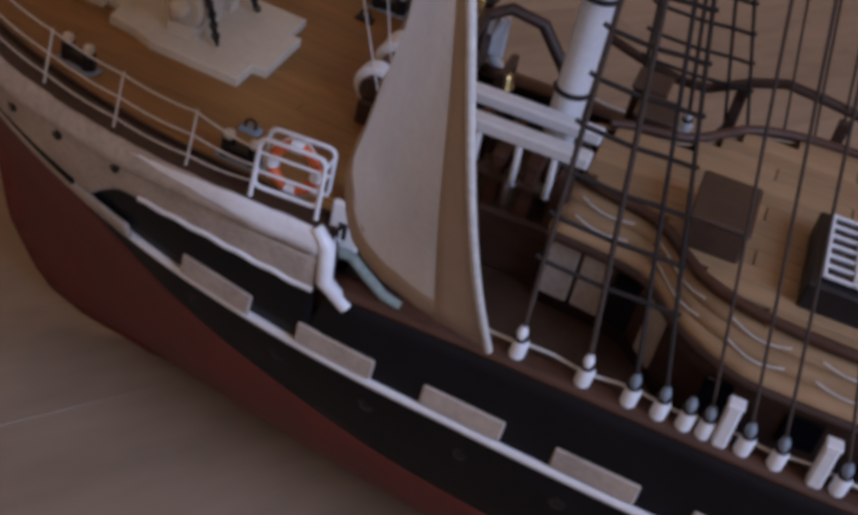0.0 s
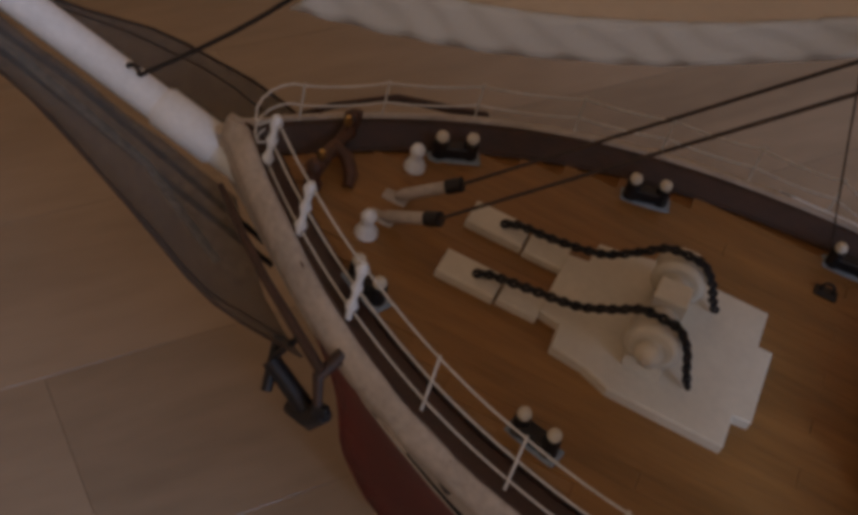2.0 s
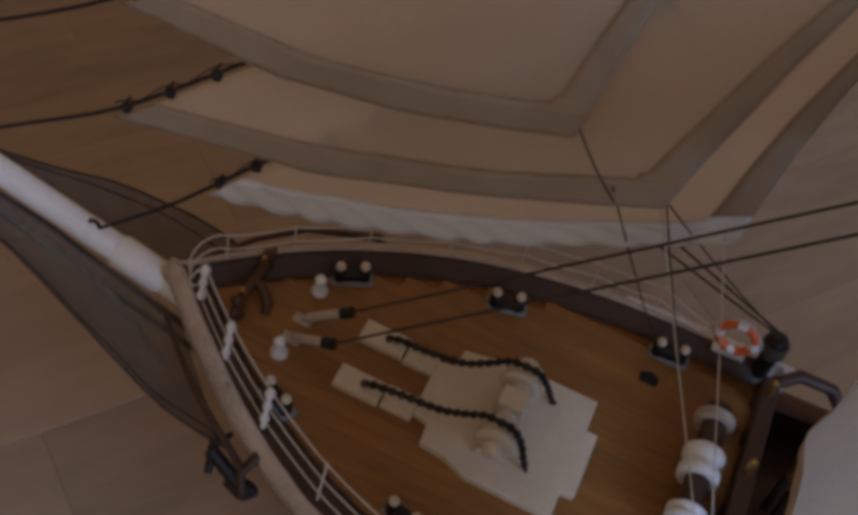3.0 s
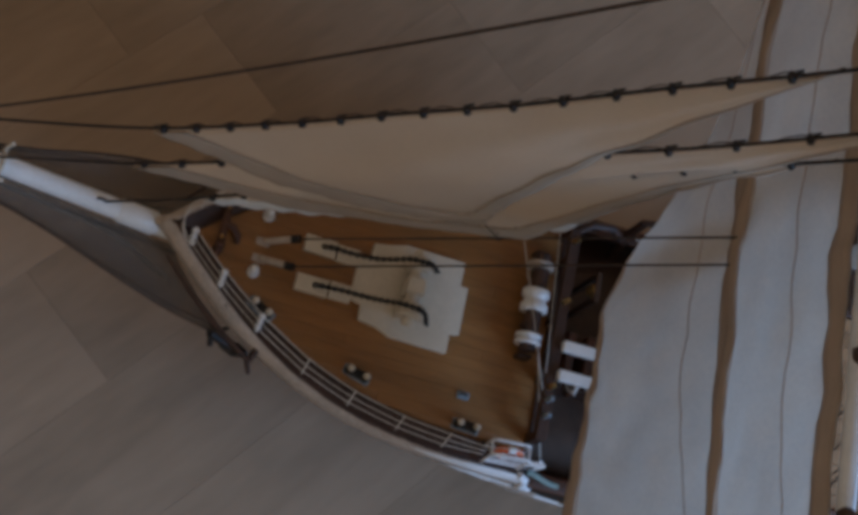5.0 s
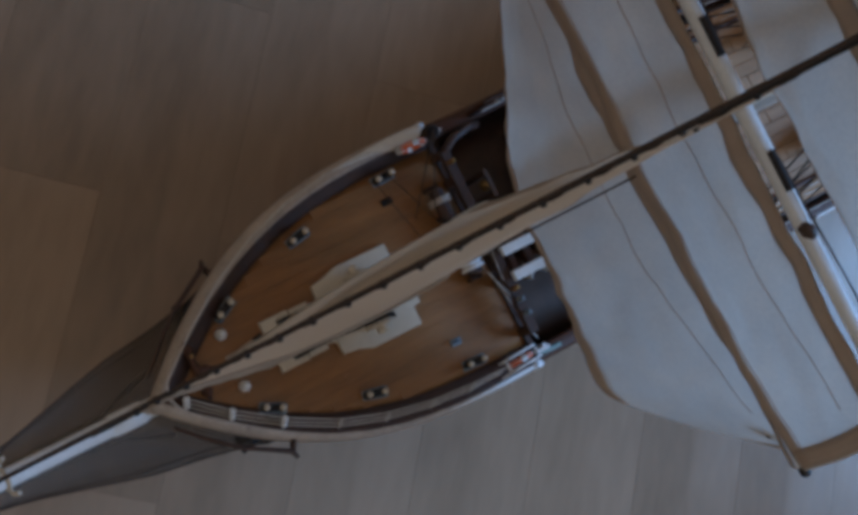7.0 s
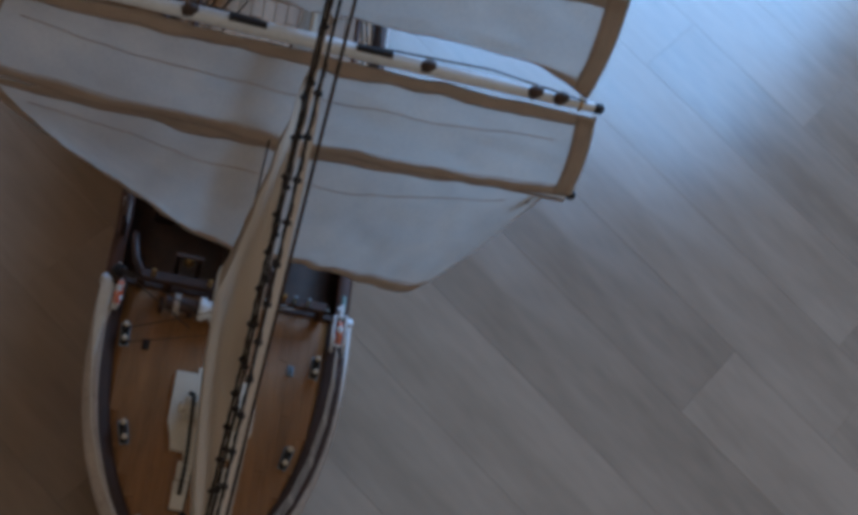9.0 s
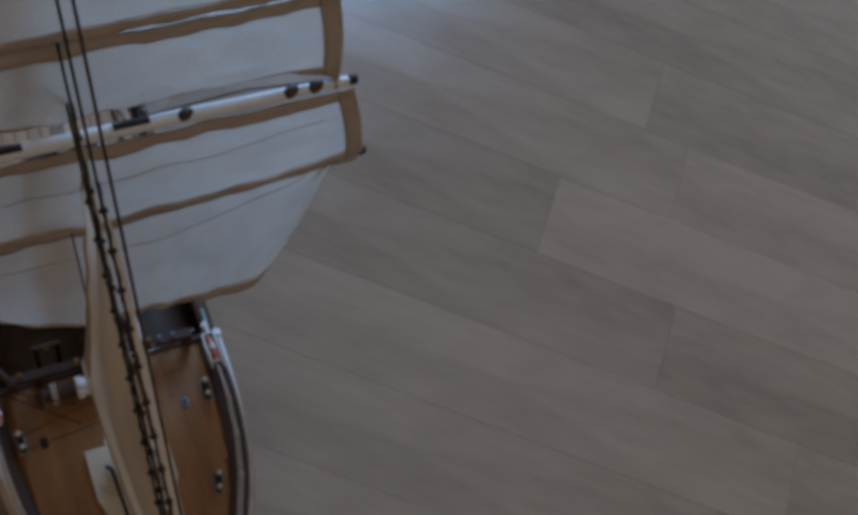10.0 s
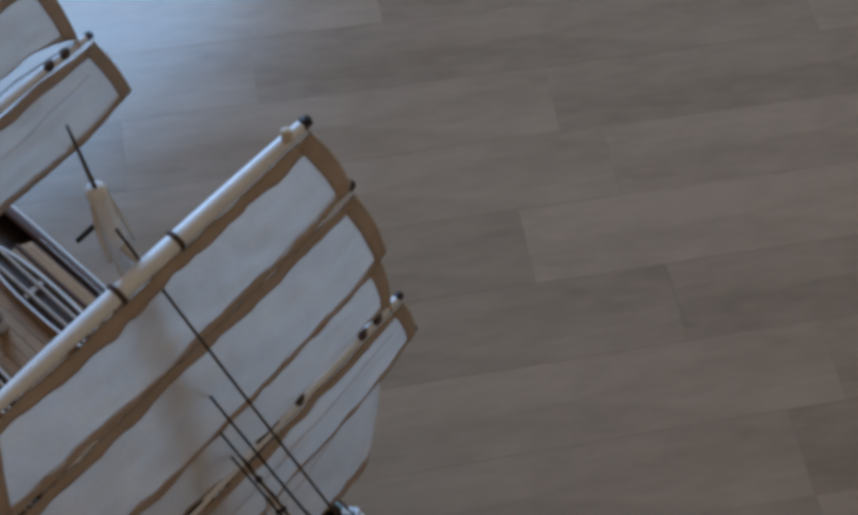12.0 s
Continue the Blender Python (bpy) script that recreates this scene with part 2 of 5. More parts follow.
# Unseen walls and ceiling, added close in so their warm bounce fills the room.
X0, X1, Y0, Y1, TOP = -1.4, 1.5, -1.9, 1.35, 2.3
base = thing("floor", (0, 0, FLOOR), "light brown laminate floor of narrow wooden strips", "floor", kind="structure")
part("subfloor", box(geo(), ((X0 + X1) / 2, (Y0 + Y1) / 2, FLOOR - 0.03), (X1 - X0 + 0.4, Y1 - Y0 + 0.4, 0.055), ch=0.001), FLOORWOOD_FAR, base)
slab("ceiling", ((X0 + X1) / 2, (Y0 + Y1) / 2, TOP + 0.05), (X1 - X0 + 0.4, Y1 - Y0 + 0.4, 0.1), PLASTER, "plain pale plaster ceiling", "ceiling")
HM = (TOP + FLOOR) / 2
slab("wall_west", (X0 - 0.06, (Y0 + Y1) / 2, HM), (0.12, Y1 - Y0, TOP - FLOOR), PLASTER_LOW_BOUNCE, "plain unseen ochre wall, darkened to bounce less light", "wall")
slab("wall_south", ((X0 + X1) / 2, Y0 - 0.06, HM), (X1 - X0 + 0.24, 0.12, TOP - FLOOR), PLASTER, "plain warm plaster wall", "wall")
slab("wall_north", ((X0 + X1) / 2, Y1 + 0.06, HM), (X1 - X0 + 0.24, 0.12, TOP - FLOOR), PLASTER, "plain warm plaster wall", "wall")
wy0, wy1, wz0, wz1 = WINDOW[1] - 0.52, WINDOW[1] + 0.52, WINDOW[2] - 0.6, WINDOW[2] + 0.6
east = geo()
for y0, y1, z0, z1 in ((Y0, wy0, FLOOR, TOP), (wy1, Y1, FLOOR, TOP), (wy0, wy1, FLOOR, wz0), (wy0, wy1, wz1, TOP)):
    box(east, (X1 + 0.06, (y0 + y1) / 2, (z0 + z1) / 2), (0.12, y1 - y0, z1 - z0), ch=0.0)
tagged(part("wall_east", east, PLASTER), "warm plaster wall with one window opening", "wall", kind="structure")
win = thing("window_1", (X1 + 0.06, WINDOW[1], wz0), "white painted window letting in daylight", "window", kind="structure")
for y0, y1, z0, z1 in ((wy0, wy0 + 0.05, wz0, wz1), (wy1 - 0.05, wy1, wz0, wz1), (wy0 + 0.05, wy1 - 0.05, wz0, wz0 + 0.05), (wy0 + 0.05, wy1 - 0.05, wz1 - 0.05, wz1)):
    part("window_frame", box(geo(), (X1 + 0.09, (y0 + y1) / 2, (z0 + z1) / 2), (0.04, y1 - y0 - 0.004, z1 - z0 - 0.004), ch=0.003), WHITE, win)

# ---- hull lines: bow towards -x, port towards -y, z = 0 at the bitt heads ----
stem_x = smooth_curve((-0.132, -0.127, -0.119, -0.105, -0.0966, -0.0764, -0.069, -0.045, -0.02, -0.004, 0.012), (-0.06, -0.086, -0.1013, -0.1103, -0.1144, -0.1181, -0.1204, -0.132, -0.147, -0.1565, -0.158))
run_of = smooth_curve((-0.132, -0.08, -0.036, 0.0), (0.34, 0.28, 0.20, 0.16))
beam_of = smooth_curve((-0.132, -0.129, -0.12, -0.105, -0.08, -0.05, 0.012), (0.003, 0.006, 0.030, 0.048, 0.060, 0.0628, 0.0628))
STERN = 0.50


def half(x, z):
    u = (x - stem_x(z)) / run_of(z)
    if u <= 0:
        return 0.0009
    b = beam_of(z) * (1 - (1 - min(u, 1)) ** 2.7)
    if x > 0.05:
        b += 0.003 * min(1, (x - 0.05) / 0.08) * (b / 0.0628)
    if x > 0.3:
        b *= 1 - 0.7 * ((x - 0.3) / (STERN - 0.3)) ** (2.5 if z > -0.06 else 1.3)
    return max(b, 0.0009)


strake_z = smooth_curve((-0.16, -0.14, -0.12, -0.09, -0.065, -0.027, 0.04, 0.12, 0.3, 0.5), (-0.014, -0.018, -0.024, -0.031, -0.036, -0.041, -0.0455, -0.048, -0.045, -0.03))
red_z = smooth_curve((-0.16, -0.09, -0.062, -0.05, -0.03, 0.0, 0.05, 0.5), (-0.016, -0.033, -0.040, -0.047, -0.059, -0.068, -0.076, -0.078))
rail_z = smooth_curve((-0.16, -0.1, -0.06, -0.03, 0.014), (0.0048, 0.0010, -0.0018, -0.0036, -0.0055))
skirt_z = smooth_curve((-0.16, -0.064, -0.056, -0.049, -0.0411, -0.0319, -0.0191, -0.0024, 0.014), (-0.013, -0.033, -0.032, -0.0255, -0.0200, -0.0194, -0.0197, -0.0211, -0.0226))
waist_z = smooth_curve((0.0, 0.15, 0.3, 0.5), (-0.022, -0.0225, -0.018, -0.004))
deck_z = lambda x: -0.0078 - 0.064 * (x + 0.02)
rail_at = lambda x, side: rail_z(x) - (0.0030 * min(1.0, max(0.0, (x + 0.150) / 0.030)) if side < 0 else 0.0)
edge_in = smooth_curve((-0.16, -0.118, -0.085, -0.05, 0.02), (0.0129, 0.0121, 0.0109, 0.0105, 0.0103))
cap_port = smooth_curve((-0.16, -0.13, -0.11, -0.085, -0.05, 0.02), (0.0042, 0.0044, 0.0032, 0.0016, 0.0010, 0.0008))
cap_starboard = smooth_curve((-0.16, -0.13, -0.10, 0.02), (0.0044, 0.0050, 0.0054, 0.0052))
cap_in = lambda x, side: cap_port(x) if side < 0 else cap_starboard(x)


def strip(g, top, bottom, x0, x1, nx, nz, off, side, thick=0.0012):
    """A band of planking on one side between two lines along the hull."""

    def at(u, v):
        x = x0 + (x1 - x0) * u
        z = top(x) + (bottom(x) - top(x)) * v
        x = max(x, stem_x(z) + 0.0002)
        return (x, side * (half(x, z) + off), z)

    return sheet(g, at, nx, nz, thick)


hull = thing("ship_hull", (0.1, 0, FLOOR), "wooden model hull painted black over red with white forecastle", "ship hull")
FX = 0.0125
keel_line = lambda x: -0.1315 if x > -0.085 else max(-0.1315, -0.1315 + 8 * (-(x + 0.085)) ** 1.6)
for side in (-1, 1):
    lower = geo()

    def bottom_at(u, v, side=side):
        x = -0.158 + (STERN + 0.158) * (0.7 * u * u + 0.3 * u)
        z = red_z(x) + (-0.1315 - red_z(x)) * v
        x = max(x, stem_x(z) + 0.0002)
        return (x, side * half(x, z), z)

    sheet(lower, bottom_at, 70, 22, 0.0016)
    part("hull_bottom", lower, RED, hull, "dull red bottom paint")
    part("hull_side", strip(geo(), lambda x: strake_z(x) if x < FX else waist_z(x), red_z, -0.14, STERN, 90, 10, 0.0002, side), BLACK, hull, "black painted topside")
    part("bulwark_side", strip(geo(), lambda x: rail_z(min(x, 0.014)) - 0.004, strake_z, -0.06, FX, 30, 6, -0.0004, side), BLACK, hull)
    part("forecastle_band", strip(geo(), lambda x: rail_at(x, side) - 0.0045, skirt_z, -0.158, FX, 60, 8, 0.0009, side, 0.0018), CREAM, hull, "cream painted forecastle side")
    part("band_lip", tube(geo(), [(x, side * (half(x, skirt_z(x)) + 0.0018), skirt_z(x) + 0.0002 * math.sin(x * 700)) for x in np.linspace(-0.036, FX, 40)], 0.0008, 6), WHITE, hull, "white lip under the cream side")
    part("lower_plank", strip(geo(), lambda x: strake_z(x) + 0.0058, lambda x: strake_z(x) + 0.0008, -0.104, -0.0415, 30, 3, 0.0021, side, 0.0010), CREAM, hull, "cream lower plank")
    part("plank_seam", tube(geo(), [(x, side * (half(x, strake_z(x) + 0.0062) + 0.0022), strake_z(x) + 0.0062) for x in np.linspace(-0.090, -0.0600, 20)], [0.0002 + 0.0008 * k / 19 for k in range(20)], 6), BLACK, hull, "dark open seam")
    moulding = [(max(x, stem_x(strake_z(x)) + 0.001), side * (half(max(x, stem_x(strake_z(x)) + 0.001), strake_z(x)) + 0.0008), strake_z(x)) for x in np.linspace(-0.145, STERN, 90)]
    part("strake_moulding", tube(geo(), moulding, 0.0013, 8), WHITE, hull, "white rubbing strake")
keelg = geo()
tube(keelg, [(stem_x(z) - 0.0006, 0, z) for z in np.linspace(0.0, -0.1265, 24)] + [(-0.06, 0, -0.1305), (0.2, 0, -0.1307), (STERN, 0, -0.1307)], 0.0013, 8)
part("keel", keelg, RED, hull)
stemg = geo()
tube(stemg, [(stem_x(z) - 0.0008, 0, z) for z in np.linspace(0.0015, -0.040, 14)], 0.0024, 10)
part("stem_head", stemg, CREAM, hull)

# waist deck and transom closure
wd = geo()
sheet(wd, lambda u, v: (FX + (STERN - FX) * u, (2 * v - 1) * (half(FX + (STERN - FX) * u, -0.034) - 0.001), -0.034), 40, 4, 0.002)
part("waist_deck", wd, DARKWOOD, hull, "dark wooden waist deck")
for side in (-1, 1):
    capg = geo()

    def cap_at(u, v, side=side):
        x = FX + (STERN - FX) * u
        return (x, side * (half(x, waist_z(x)) + 0.0012 - 0.0075 * v), waist_z(x) + 0.0006 + 0.0008 * math.sin(math.pi * v))

    sheet(capg, cap_at, 50, 4, 0.0014)
    part("cap_rail", capg, CAPWOOD, hull, "brown wooden cap rail")
    part("cap_moulding", tube(geo(), [(x, side * (half(x, waist_z(x)) + 0.0008), waist_z(x) + 0.0016) for x in np.linspace(0.20, STERN, 30)], 0.0010, 6), WHITE, hull, "thin white moulding")
    inner = strip(geo(), lambda x: waist_z(x), lambda x: -0.034, FX, STERN, 40, 3, -0.0022, side)
    part("inner_bulwark", inner, BROWN, hull)

# forecastle
fc = geo()


def fdeck(u, v):
    x = -0.153 + (FX + 0.153) * u
    return (x, (2 * v - 1) * max(half(x, 0.0) - edge_in(x), 0.0004), deck_z(x))


sheet(fc, fdeck, 60, 12, 0.0016)
part("forecastle_deck", fc, DECK, hull, "warm varnished wooden forecastle deck")
for side in (-1, 1):
    inb, rim, line = geo(), geo(), geo()

    def inner_at(u, v, side=side):
        x = -0.1535 + (FX + 0.1535) * u
        b = half(x, 0.0)
        return (x, side * max(b - cap_in(x, side) + 0.0002 - (edge_in(x) + 0.0006 - cap_in(x, side)) * v, 0.0002), rail_at(x, side) + 0.0010 + (deck_z(x) + 0.0002 - rail_at(x, side)) * v - 0.0012 * v)

    sheet(inb, inner_at, 50, 6, 0.0012)
    part("inner_bulwark", inb, BROWN, hull, "dark brown inner bulwark")

    def rim_at(u, v, side=side):
        x = -0.1575 + (FX + 0.1575) * u
        b = half(x, 0.0)
        wob = 0.0004 * noise.noise((x * 130, v * 3, side)) + 0.0002 * noise.noise((x * 420, v * 6, side))
        return (x, side * max(b - cap_in(x, side) + (0.0014 + cap_in(x, side)) * v, 0.0003 + 0.0004 * v), rail_at(x, side) + 0.0012 - 0.0052 * v ** 2.2 + wob)

    sheet(rim, rim_at, 60, 5, 0.0014)
    part("forecastle_rail_cap", rim, CREAM, hull, "worn cream rail cap")

    # Window highlight on the after cap, put in as a white strip.
    def highlight_at(u, v):
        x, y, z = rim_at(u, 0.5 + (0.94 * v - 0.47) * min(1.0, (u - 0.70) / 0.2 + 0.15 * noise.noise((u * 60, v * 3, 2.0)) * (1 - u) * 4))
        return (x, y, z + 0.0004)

    worn = [Vector(rim_at(u, 0.42 + 0.22 * noise.noise((u * 34, side, 5.0)))) + Vector((0, 0, 0.0005)) for u in np.linspace(0.08, 0.70, 150)]
    part("worn_seam", tube(geo(), worn, [max(0.00004, 0.00032 * noise.noise((i * 0.31, side, 9.0)) + 0.00012) for i in range(150)], 6), BROWN, hull, "dark chipped line in the paint")
    part("rail_highlight", sheet(geo(), highlight_at, 30, 5, 0.0014, 0.705, 1.0), WHITE, hull, "window highlight painted white on the after rail cap")
    part("bulwark_bead", tube(geo(), [(x, side * max(half(x, 0) - edge_in(x) - 0.0002, 0.0002), deck_z(x) + 0.0011) for x in np.linspace(-0.150, FX, 50)], 0.0005, 6), BROWN, hull)

# narrow planks laid on the forecastle deck
TILT = Matrix.Translation((0, 0, deck_z(0))) @ pose(0, 0, 0, 0, 3.66, 0)
for k in range(-11, 11):
    y0, y1 = k * 0.0048, (k + 1) * 0.0048 - 0.00007
    far_y = max(abs(y0), abs(y1))
    x0 = -0.150
    while x0 < FX and half(x0, 0.0) - edge_in(x0) < far_y:
        x0 += 0.001
    joint = -0.075 + 0.030 * (k % 3)
    for xa, xb in ((x0, joint), (joint + 0.0001, FX - 0.0005)):
        xa = max(xa, x0)
        if xb - xa > 0.004:
            part("deck_plank", box(geo(), ((xa + xb) / 2, (y0 + y1) / 2, 0.0008), (xb - xa, y1 - y0, 0.0008), TILT, 0.00004), DECK, hull)

# forecastle break: beam across its after end
brk = geo()
box(brk, (FX + 0.001, 0, -0.0115), (0.003, 0.117, 0.0085))
part("break_beam", brk, BROWN, hull)
bulk = geo()
box(bulk, (FX - 0.004, 0, -0.025), (0.0015, 0.108, 0.018))
part("break_bulkhead", bulk, BROWN, hull)

for i in range(14):
    x = -0.0246 + 0.0342 * i
    z = strake_z(x) + 0.0045
    for side in (-1, 1):
        xc = x + 0.0105
        y = side * (half(xc, z) + 0.0010)
        slope = math.degrees(math.atan2(half(x + 0.021, z) - half(x, z), 0.021)) * side
        m = Matrix.Translation((xc, y, strake_z(xc) + 0.0050)) @ Euler((0, -math.atan2(strake_z(xc + 0.01) - strake_z(xc - 0.01), 0.02), radians(slope))).to_matrix().to_4x4()
        part("freeing_port_lid", box(geo(), (0, 0, 0), (0.0214, 0.0011, 0.0064), m), CREAM, hull, "pale rectangular lid")
for i in range(12):
    x = -0.022 + 0.0262 * i
    z = strake_z(x) - 0.0095
    for side in (-1, 1):
        m = Matrix.Translation((x, side * (half(x, z) + 0.0005), z)) @ Euler((radians(90), 0, 0)).to_matrix().to_4x4()
        port = part("porthole", ring(geo(), 0.0017, 0.0006, m, 16, 6), IRON, hull)
        part("port_glass", lathe(geo(), [(0.0014, -0.0004), (0.0014, 0.0004)], m, 14), GLASS_DARK, port)
for x, z in ((-0.0980, -0.0120), (-0.0786, -0.0150), (-0.0615, -0.0130), (-0.0428, -0.0123)):
    for side in (-1, 1):
        m = Matrix.Translation((x, side * (half(x, z) + 0.0018), z)) @ Euler((radians(90), 0, radians(-32 * side * -1))).to_matrix().to_4x4()
        part("hawse_hole", lathe(geo(), [(0.0004, -0.0004), (0.0021, -0.0003), (0.0019, 0.0004), (0.0004, 0.0002)], m, 14), IRON, hull)

# ---- masts, yards and sails ----
MX = 0.0495


def build_mast(x, base_z, top_z, label):
    mast = thing("mast", (x, 0, base_z), label, "mast", "masts of the model")
    lower = top_z * 0.36
    part("lower_mast", tube(geo(), [(x, 0, base_z), (x, 0, lower * 0.5), (x, 0, lower)], [0.0043, 0.0041, 0.0039], 18), WHITE, mast, "white painted lower mast")
    part("upper_mast", tube(geo(), [(x, 0, lower), (x - 0.0005, 0, top_z * 0.7), (x - 0.001, 0, top_z - 0.004)], [0.0039, 0.0036, 0.0029], 16), WHITE, mast, "white painted upper mast")
    part("truck", lathe(geo(), [(0.0028, 0), (0.0031, 0.001), (0.0029, 0.003), (0.0014, 0.0046)], pose(x - 0.001, 0, top_z - 0.004)), WHITE, mast)
    part("pole", tube(geo(), [(x - 0.001, 0, top_z), (x - 0.0005, 0.0005, top_z + 0.032)], [0.0008, 0.0004], 8), DARKWOOD, mast, "thin brown pole at the mast head")
    for z in np.linspace(base_z + 0.022, lower - 0.01, 7):
        part("mast_band", ring(geo(), 0.0043, 0.0008, pose(x, 0, z), 20, 6), ROPE, mast, "black rope band")
    for s in (-1, 1):
        part("lift_rope", tube(geo(), [(x - 0.001, s * 0.0024, top_z - 0.006), (x - 0.0006, s * 0.0040, top_z - 0.020), (x - 0.003, s * 0.0052, top_z - 0.036)], 0.0009, 6), ROPE_WHITE, mast, "white rope beside the mast head")
    part("cleat", tube(geo(), [(x, 0.003, top_z - 0.018), (x + 0.002, 0.010, top_z - 0.022)], 0.0009, 6), IRON, mast)
    part("crosstree", box(geo(), (x, 0, lower - 0.002), (0.010, 0.030, 0.0016)), DARKWOOD, mast)
    part("cap_block", box(geo(), (x, 0, lower + 0.004), (0.011, 0.009, 0.004)), DARKWOOD, mast)
    return mast


build_mast(MX, -0.033, 0.433, "tall white and pale wooden foremast with black bands")
build_mast(MX + 0.213, -0.033, 0.452, "tall white and pale wooden mainmast behind the foremast")

# level, half length, forward place of the spar, and whether blocks hang on it
YARDS = [(0.1314, 0.1325, 0.0310, 0), (0.1985, 0.1175, 0.0300, 1), (0.2665, 0.1020, 0.0315, 0), (0.3400, 0.0885, 0.0330, 0), (0.4000, 0.0715, 0.0355, 2)]


def build_yard(z, arm, x, kind, mx, far):
    yard = thing("yard", (x, 0, z), "white painted wooden yard with black tips", "yard", "yards on the masts")
    ys = np.linspace(-arm + 0.004, arm - 0.004, 13)
    part("spar", tube(geo(), [(x, y, z) for y in ys], [0.0031 - 0.0012 * (abs(y) / arm) ** 2 for y in ys], 12), WHITE, yard)
    part("parrel", tube(geo(), [(x, 0, z), (mx - 0.003, 0, z)], 0.0013, 8), IVORY, yard)
    for s in (-1, 1):
        part("yard_tip", lathe(geo(), [(0.0017, 0), (0.0022, 0.0005), (0.0022, 0.0036), (0.0012, 0.0044)], pose(x, s * (arm - 0.0045), z, -90 * s, 0, 0), 12), IRON, yard, "black yardarm tip")
        if kind == 1:
            for y in (0.0452, 0.0885, 0.0990):
                blk = geo()
                lathe(blk, [(0.0008, -0.0022), (0.0030, -0.0014), (0.0034, 0), (0.0030, 0.0014), (0.0008, 0.0022)], pose(x - 0.0006, s * y, z + 0.0018, 0, 90, 20))
                part("rigging_block", blk, DARKWOOD, yard, "small brown block")
            part("strap", tube(geo(), [(x, s * 0.017, z + 0.0026), (x, s * 0.031, z + 0.0028)], 0.0016, 8), IRON, yard)
            part("jackstay", tube(geo(), [(x + 0.001, s * 0.02, z + 0.0036), (x + 0.003, s * 0.07, z + 0.0044), (x, s * (arm - 0.008), z + 0.0026)], 0.0004, 5), ROPE_BROWN, yard)
            for y in (arm - 0.010, arm - 0.018):
                part("yard_band", ring(geo(), 0.0022, 0.0006, pose(x, s * y, z, 90, 0, 0), 14, 6), BRASS, yard)
        if kind == 2:
            part("rigging_block", lathe(geo(), [(0.0006, -0.003), (0.0018, -0.002), (0.0019, 0.002), (0.0006, 0.003)], pose(x - 0.001, s * 0.0600, z + 0.0042)), IVORY, yard)
            part("yard_band", ring(geo(), 0.0031, 0.0010, pose(x, s * 0.012, z, 90, 0, 0), 14, 6), DARKWOOD, yard)
    return yard


# head level, half widths at head and foot, foot level, forward places, belly, arch of the foot, hem widths
SAILS = [
    ("course", 0.1285, 0.1275, 0.0124, 0.0999, 0.0285, 0.0598, 0.0057, 0.0299),
    ("lower topsail", 0.1955, 0.1145, 0.1365, 0.1275, 0.0268, 0.0275, 0.007, 0.001),
    ("upper topsail", 0.2640, 0.0985, 0.2040, 0.1075, 0.0285, 0.0290, 0.006, 0.023),
    ("topgallant", 0.3372, 0.0850, 0.2700, 0.1015, 0.0300, 0.0275, 0.006, 0.005),
    ("royal", 0.3975, 0.0680, 0.3440, 0.0845, 0.0325, 0.0310, 0.004, 0.008),
]


